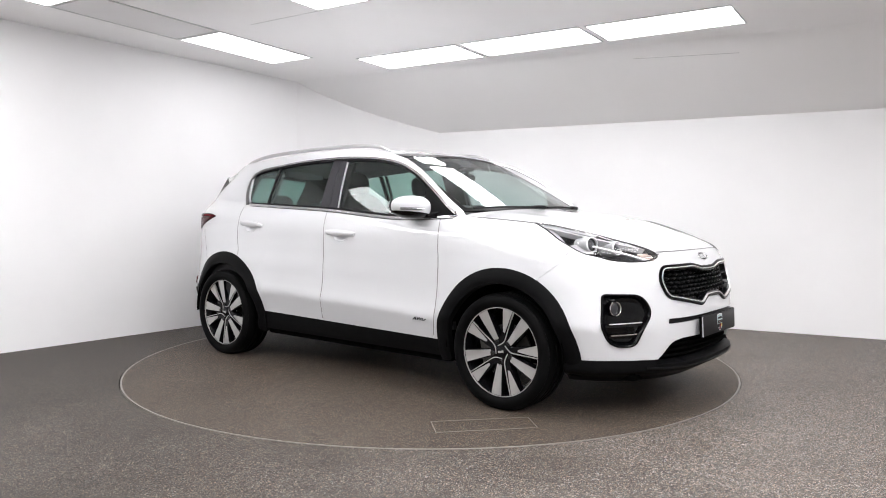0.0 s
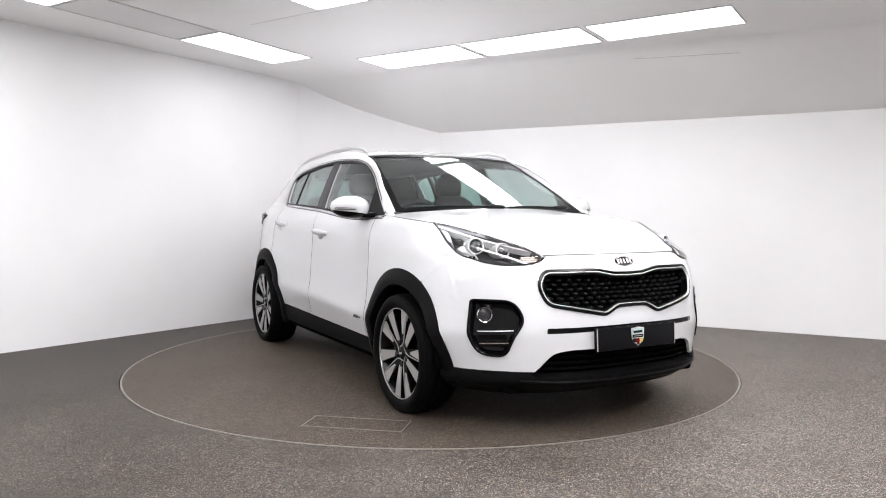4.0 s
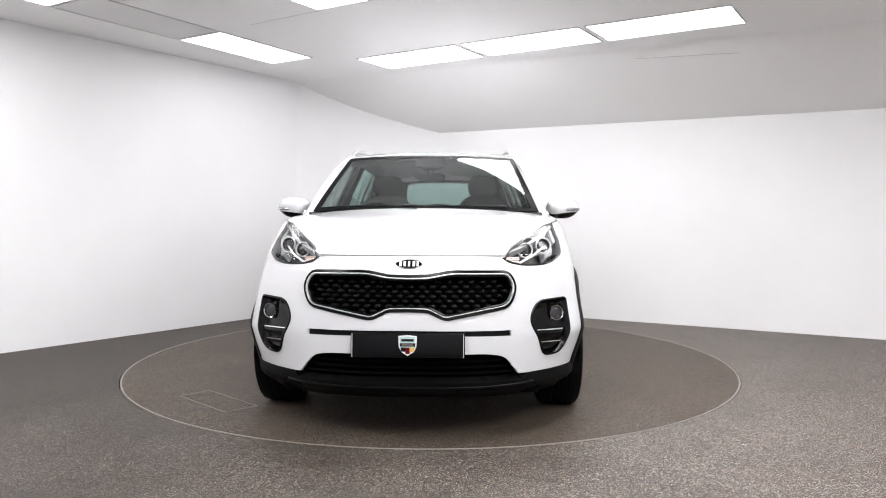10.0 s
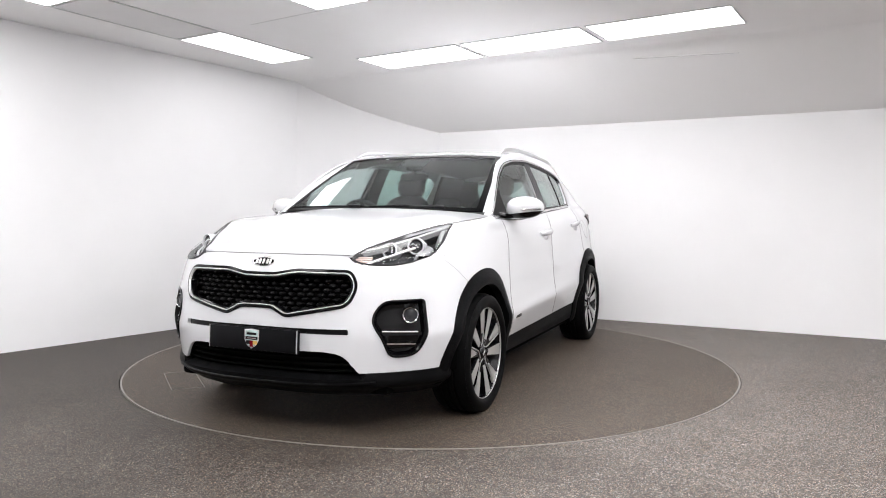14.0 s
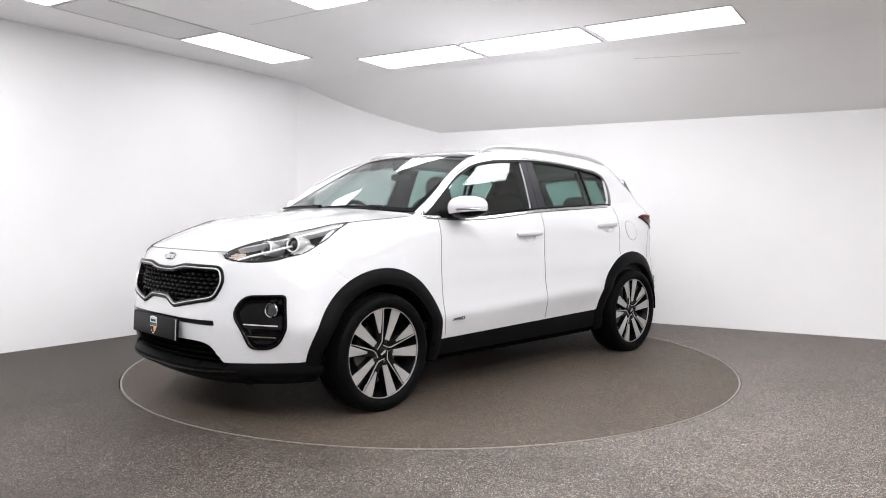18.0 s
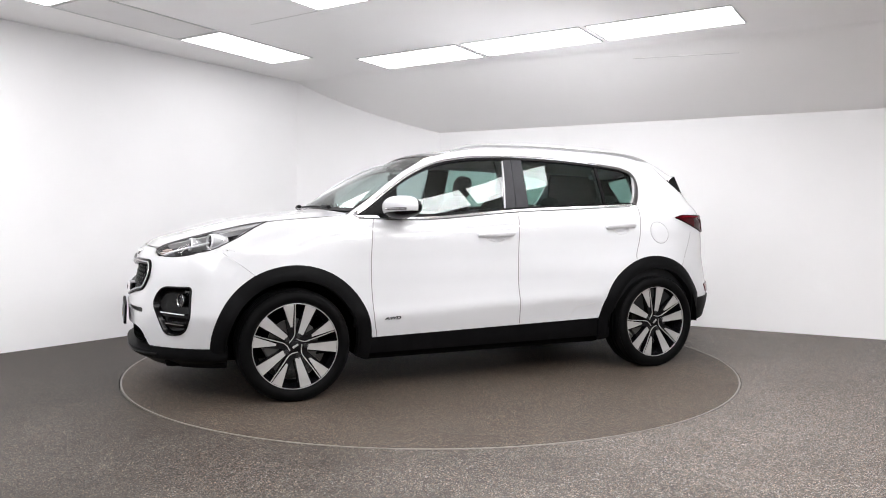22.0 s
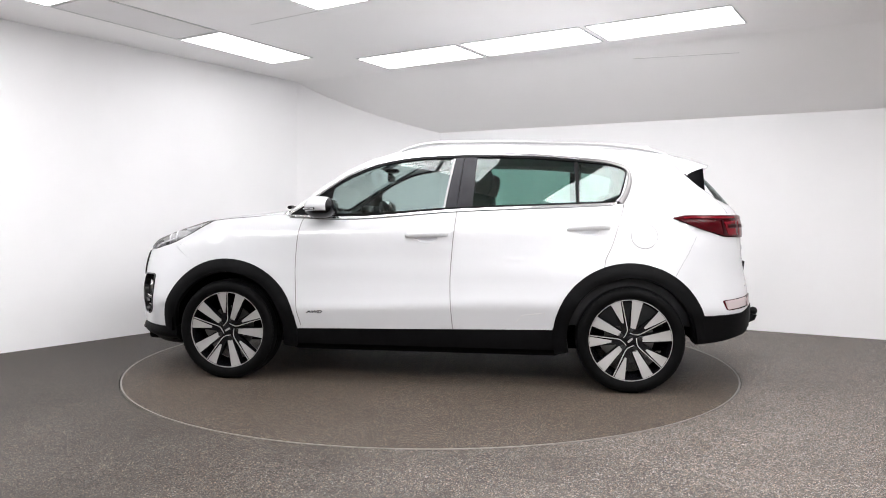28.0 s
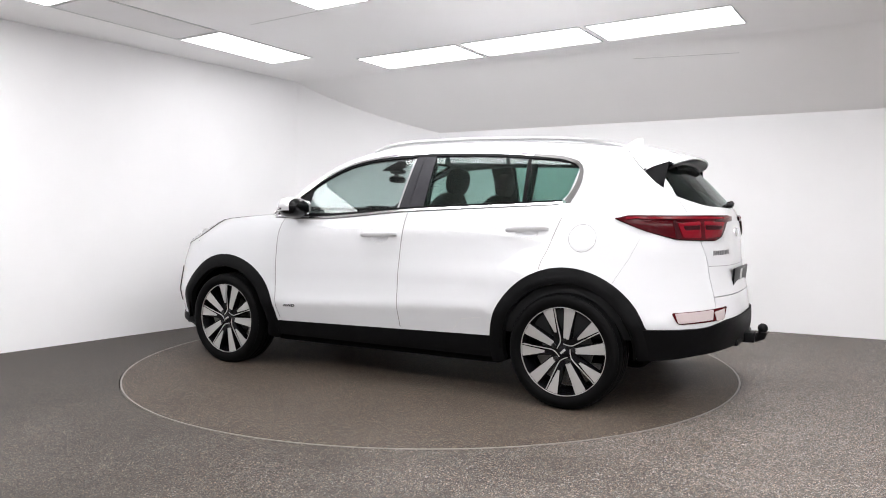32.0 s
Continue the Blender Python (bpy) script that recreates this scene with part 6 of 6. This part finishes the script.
# ---- cabin and underside ----
def build_cabin():
    bm = bmesh.new()
    box(bm, -1.70, 2.0, -0.50, 0.50, 0.19, 0.55, bevel=0.05)
    box(bm, -2.02, -1.68, -0.50, 0.50, 0.345, 0.55, bevel=0.04)
    box(bm, -0.90, 0.90, -0.82, 0.82, 0.20, 0.40, bevel=0.03)
    box(bm, 1.75, 2.05, -0.66, 0.66, 0.215, 0.30, bevel=0.03)
    part("underbody", bm, SHADOW_GAP, CAR)
    # inner walls below the windows, and the cabin floor
    for side in (1, -1):
        rows = [[skin(-1.9 + 2.85 * i / 30, 0.40 + (belt_z(-1.9 + 2.85 * i / 30) - 0.015 - 0.40) * j / 6, -0.05) for i in range(31)] for j in range(7)]
        inner = [[p - Vector((0, 0.03, 0)) for p in r] for r in rows]
        sheet("door_lining", CABIN, CAR, side, rows, inner)
        # dark inner face of the window frame and the pillars
        rows = [[skin(-1.33 + 1.5 * i / 40, window_top(-1.33 + 1.5 * i / 40) + 0.0 + (roof_edge(-1.33 + 1.5 * i / 40) - window_top(-1.33 + 1.5 * i / 40)) * j / 2, -0.030) for i in range(41)] for j in range(3)]
        sheet("roof_lining_edge", HEADLINER, CAR, side, rows, [[p - Vector((0, 0.02, 0.0)) for p in r] for r in rows])
        for a, b in ((-0.33, -0.15), (-1.035, -1.005)):
            rows = [[skin(a + (b - a) * i / 3, belt_z(a) + (window_top(a) - belt_z(a)) * j / 6, -0.045) for i in range(4)] for j in range(7)]
            sheet("pillar_lining", CABIN, CAR, side, rows, [[p - Vector((0, 0.025, 0)) for p in r] for r in rows])
        rows = [[skin(-2.06 + 0.65 * i / 8, 1.08 + (1.5 - 1.08) * j / 6, -0.05) for i in range(9)] for j in range(7)]
        sheet("pillar_lining", CABIN, CAR, side, rows, [[p - Vector((0, 0.025, 0)) for p in r] for r in rows])
    us = [-1 + 2 * i / 16 for i in range(17)]
    xs = [0.12 - 1.75 * j / 20 for j in range(21)]
    rows = [[Vector((x, (0.54 - 0.10 * min(1.0, max(0.0, -x - 0.8) / 0.7)) * u, roof_mid(x) - 0.045 - 0.045 * abs(u) ** 2.4)) for u in us] for x in xs]
    sheet("headliner", HEADLINER, CAR, 1, rows, [[p - Vector((0, 0, 0.01)) for p in r] for r in rows])
    bm = bmesh.new()
    box(bm, -1.85, 0.9, -0.70, 0.70, 0.40, 0.46)
    part("cabin_floor", bm, CABIN, CAR)
    bm = bmesh.new()
    box(bm, -1.88, -1.25, -0.56, 0.56, 0.46, 1.08, bevel=0.02)
    part("luggage_cover", bm, CABIN, CAR)
    # dashboard
    bm = bmesh.new()
    prof = [(1.02, 1.10), (0.95, 1.135), (0.80, 1.140), (0.66, 1.125), (0.55, 1.085), (0.52, 1.0), (0.56, 0.85), (0.62, 0.60), (1.0, 0.60)]
    loft(bm, [[Vector((x, y, z)) for x, z in prof] for y in (-0.76, -0.3, 0, 0.3, 0.76)], cap_first=True, cap_last=True)
    fair(bm)
    part("dashboard", bm, CABIN, CAR, "black dashboard")
    bm = bmesh.new()
    box(bm, 0.55, 0.60, -0.14, 0.14, 1.075, 1.185, bevel=0.012)
    part("dash_screen", bm, GLOSS_BLACK, CAR)
    bm = bmesh.new()
    blob(bm, (0.62, -0.37, 1.13), (0.10, 0.17, 0.055), 2.6)
    part("instrument_hood", bm, CABIN, CAR)
    # steering wheel on the right
    m = pose(0.47, -0.365, 1.045, 0, -66, 0)
    bm = bmesh.new()
    ring = [m @ Vector((0.185 * math.cos(2 * math.pi * k / 40), 0.185 * math.sin(2 * math.pi * k / 40), 0)) for k in range(40)]
    tube(bm, ring, 0.016, 8, closed=True, up=(m.to_3x3() @ Vector((0, 0, 1))))
    fair(bm)
    sw = part("steering_wheel", bm, CABIN, CAR, "black steering wheel")
    bm = bmesh.new()
    blob(bm, (0, 0, 0), (0.075, 0.085, 0.03), 2.6, m)
    for a in (0.2, math.pi - 0.2, -math.pi / 2):
        tube(bm, [m @ Vector((0.05 * math.cos(a), 0.05 * math.sin(a), 0)), m @ Vector((0.18 * math.cos(a), 0.18 * math.sin(a), 0))], 0.018, 8)
    fair(bm)
    part("wheel_hub", bm, CABIN, sw)
    # inner mirror with its sensor foot
    bm = bmesh.new()
    blob(bm, (0.39, 0.0, 1.392), (0.016, 0.112, 0.028), 3.0)
    im = part("inner_mirror", bm, SATIN_BLACK, CAR, "black inner mirror")
    bm = bmesh.new()
    tube(bm, [(0.395, 0, 1.40), (0.40, 0, 1.43), (0.405, 0, 1.455)], 0.018, 8)
    blob(bm, (0.385, 0, 1.452), (0.055, 0.07, 0.020), 2.4)
    part("mirror_mount", bm, SATIN_BLACK, im)
    for side in (1, -1):
        c = 0.39 * side
        bm = bmesh.new()
        blob(bm, (0.02, c, 0.66), (0.27, 0.255, 0.10), 3.0)
        seat = part("front_seat", bm, SEAT_CLOTH, CAR, "black leather front seat")
        bm = bmesh.new()
        m = pose(-0.27, c, 0.96, 0, -14, 0)
        blob(bm, (0, 0, 0), (0.075, 0.250, 0.32), 3.2, m, shape=lambda x, y, z: (x + 0.05 * (y / 0.25) ** 2, y * (1 - 0.16 * max(0, z / 0.32)), z))
        part("seat_back", bm, SEAT_CLOTH, seat)
        bm = bmesh.new()
        m = pose(-0.365, c, 1.345, 0, -10, 0)
        blob(bm, (0, 0, 0), (0.055, 0.120, 0.092), 2.8, m)
        part("headrest", bm, SEAT_CLOTH, seat)
        for q in (-0.045, 0.045):
            bm = bmesh.new()
            tube(bm, [(-0.345, c + q, 1.22), (-0.36, c + q, 1.30)], 0.006, 8)
            fair(bm)
            part("headrest_post", bm, STEEL, seat)
    bm = bmesh.new()
    blob(bm, (-0.88, 0, 0.66), (0.27, 0.62, 0.10), 4.0)
    seat = part("rear_seat", bm, SEAT_CLOTH, CAR, "black leather rear bench seat")
    bm = bmesh.new()
    blob(bm, (0, 0, 0), (0.075, 0.62, 0.26), 4.0, pose(-1.15, 0, 0.88, 0, -16, 0))
    part("seat_back", bm, SEAT_CLOTH, seat)
    for y in (-0.42, 0.0, 0.42):
        bm = bmesh.new()
        blob(bm, (0, 0, 0), (0.045, 0.125, 0.075 if y else 0.05), 2.8, pose(-1.235, y, 1.195 if y else 1.165, 0, -12, 0))
        part("headrest", bm, SEAT_CLOTH, seat)


build_cabin()


# ---- what moves: the deck and the car on it turn at an even rate ----
def motions():
    start, rate = -39.865, -5.3275
    off = Vector((-0.0685, -0.0005, 0))
    times = [0.0] + [2.0 * k for k in range(1, 16)] + [32.0]
    walk(TURNTABLE, [(t, pose(0, 0, 0, 0, 0, start + rate * t)) for t in times])
    walk(CAR, [(t, pose(0, 0, 0, 0, 0, start + rate * t) @ Matrix.Translation(off)) for t in times])


motions()
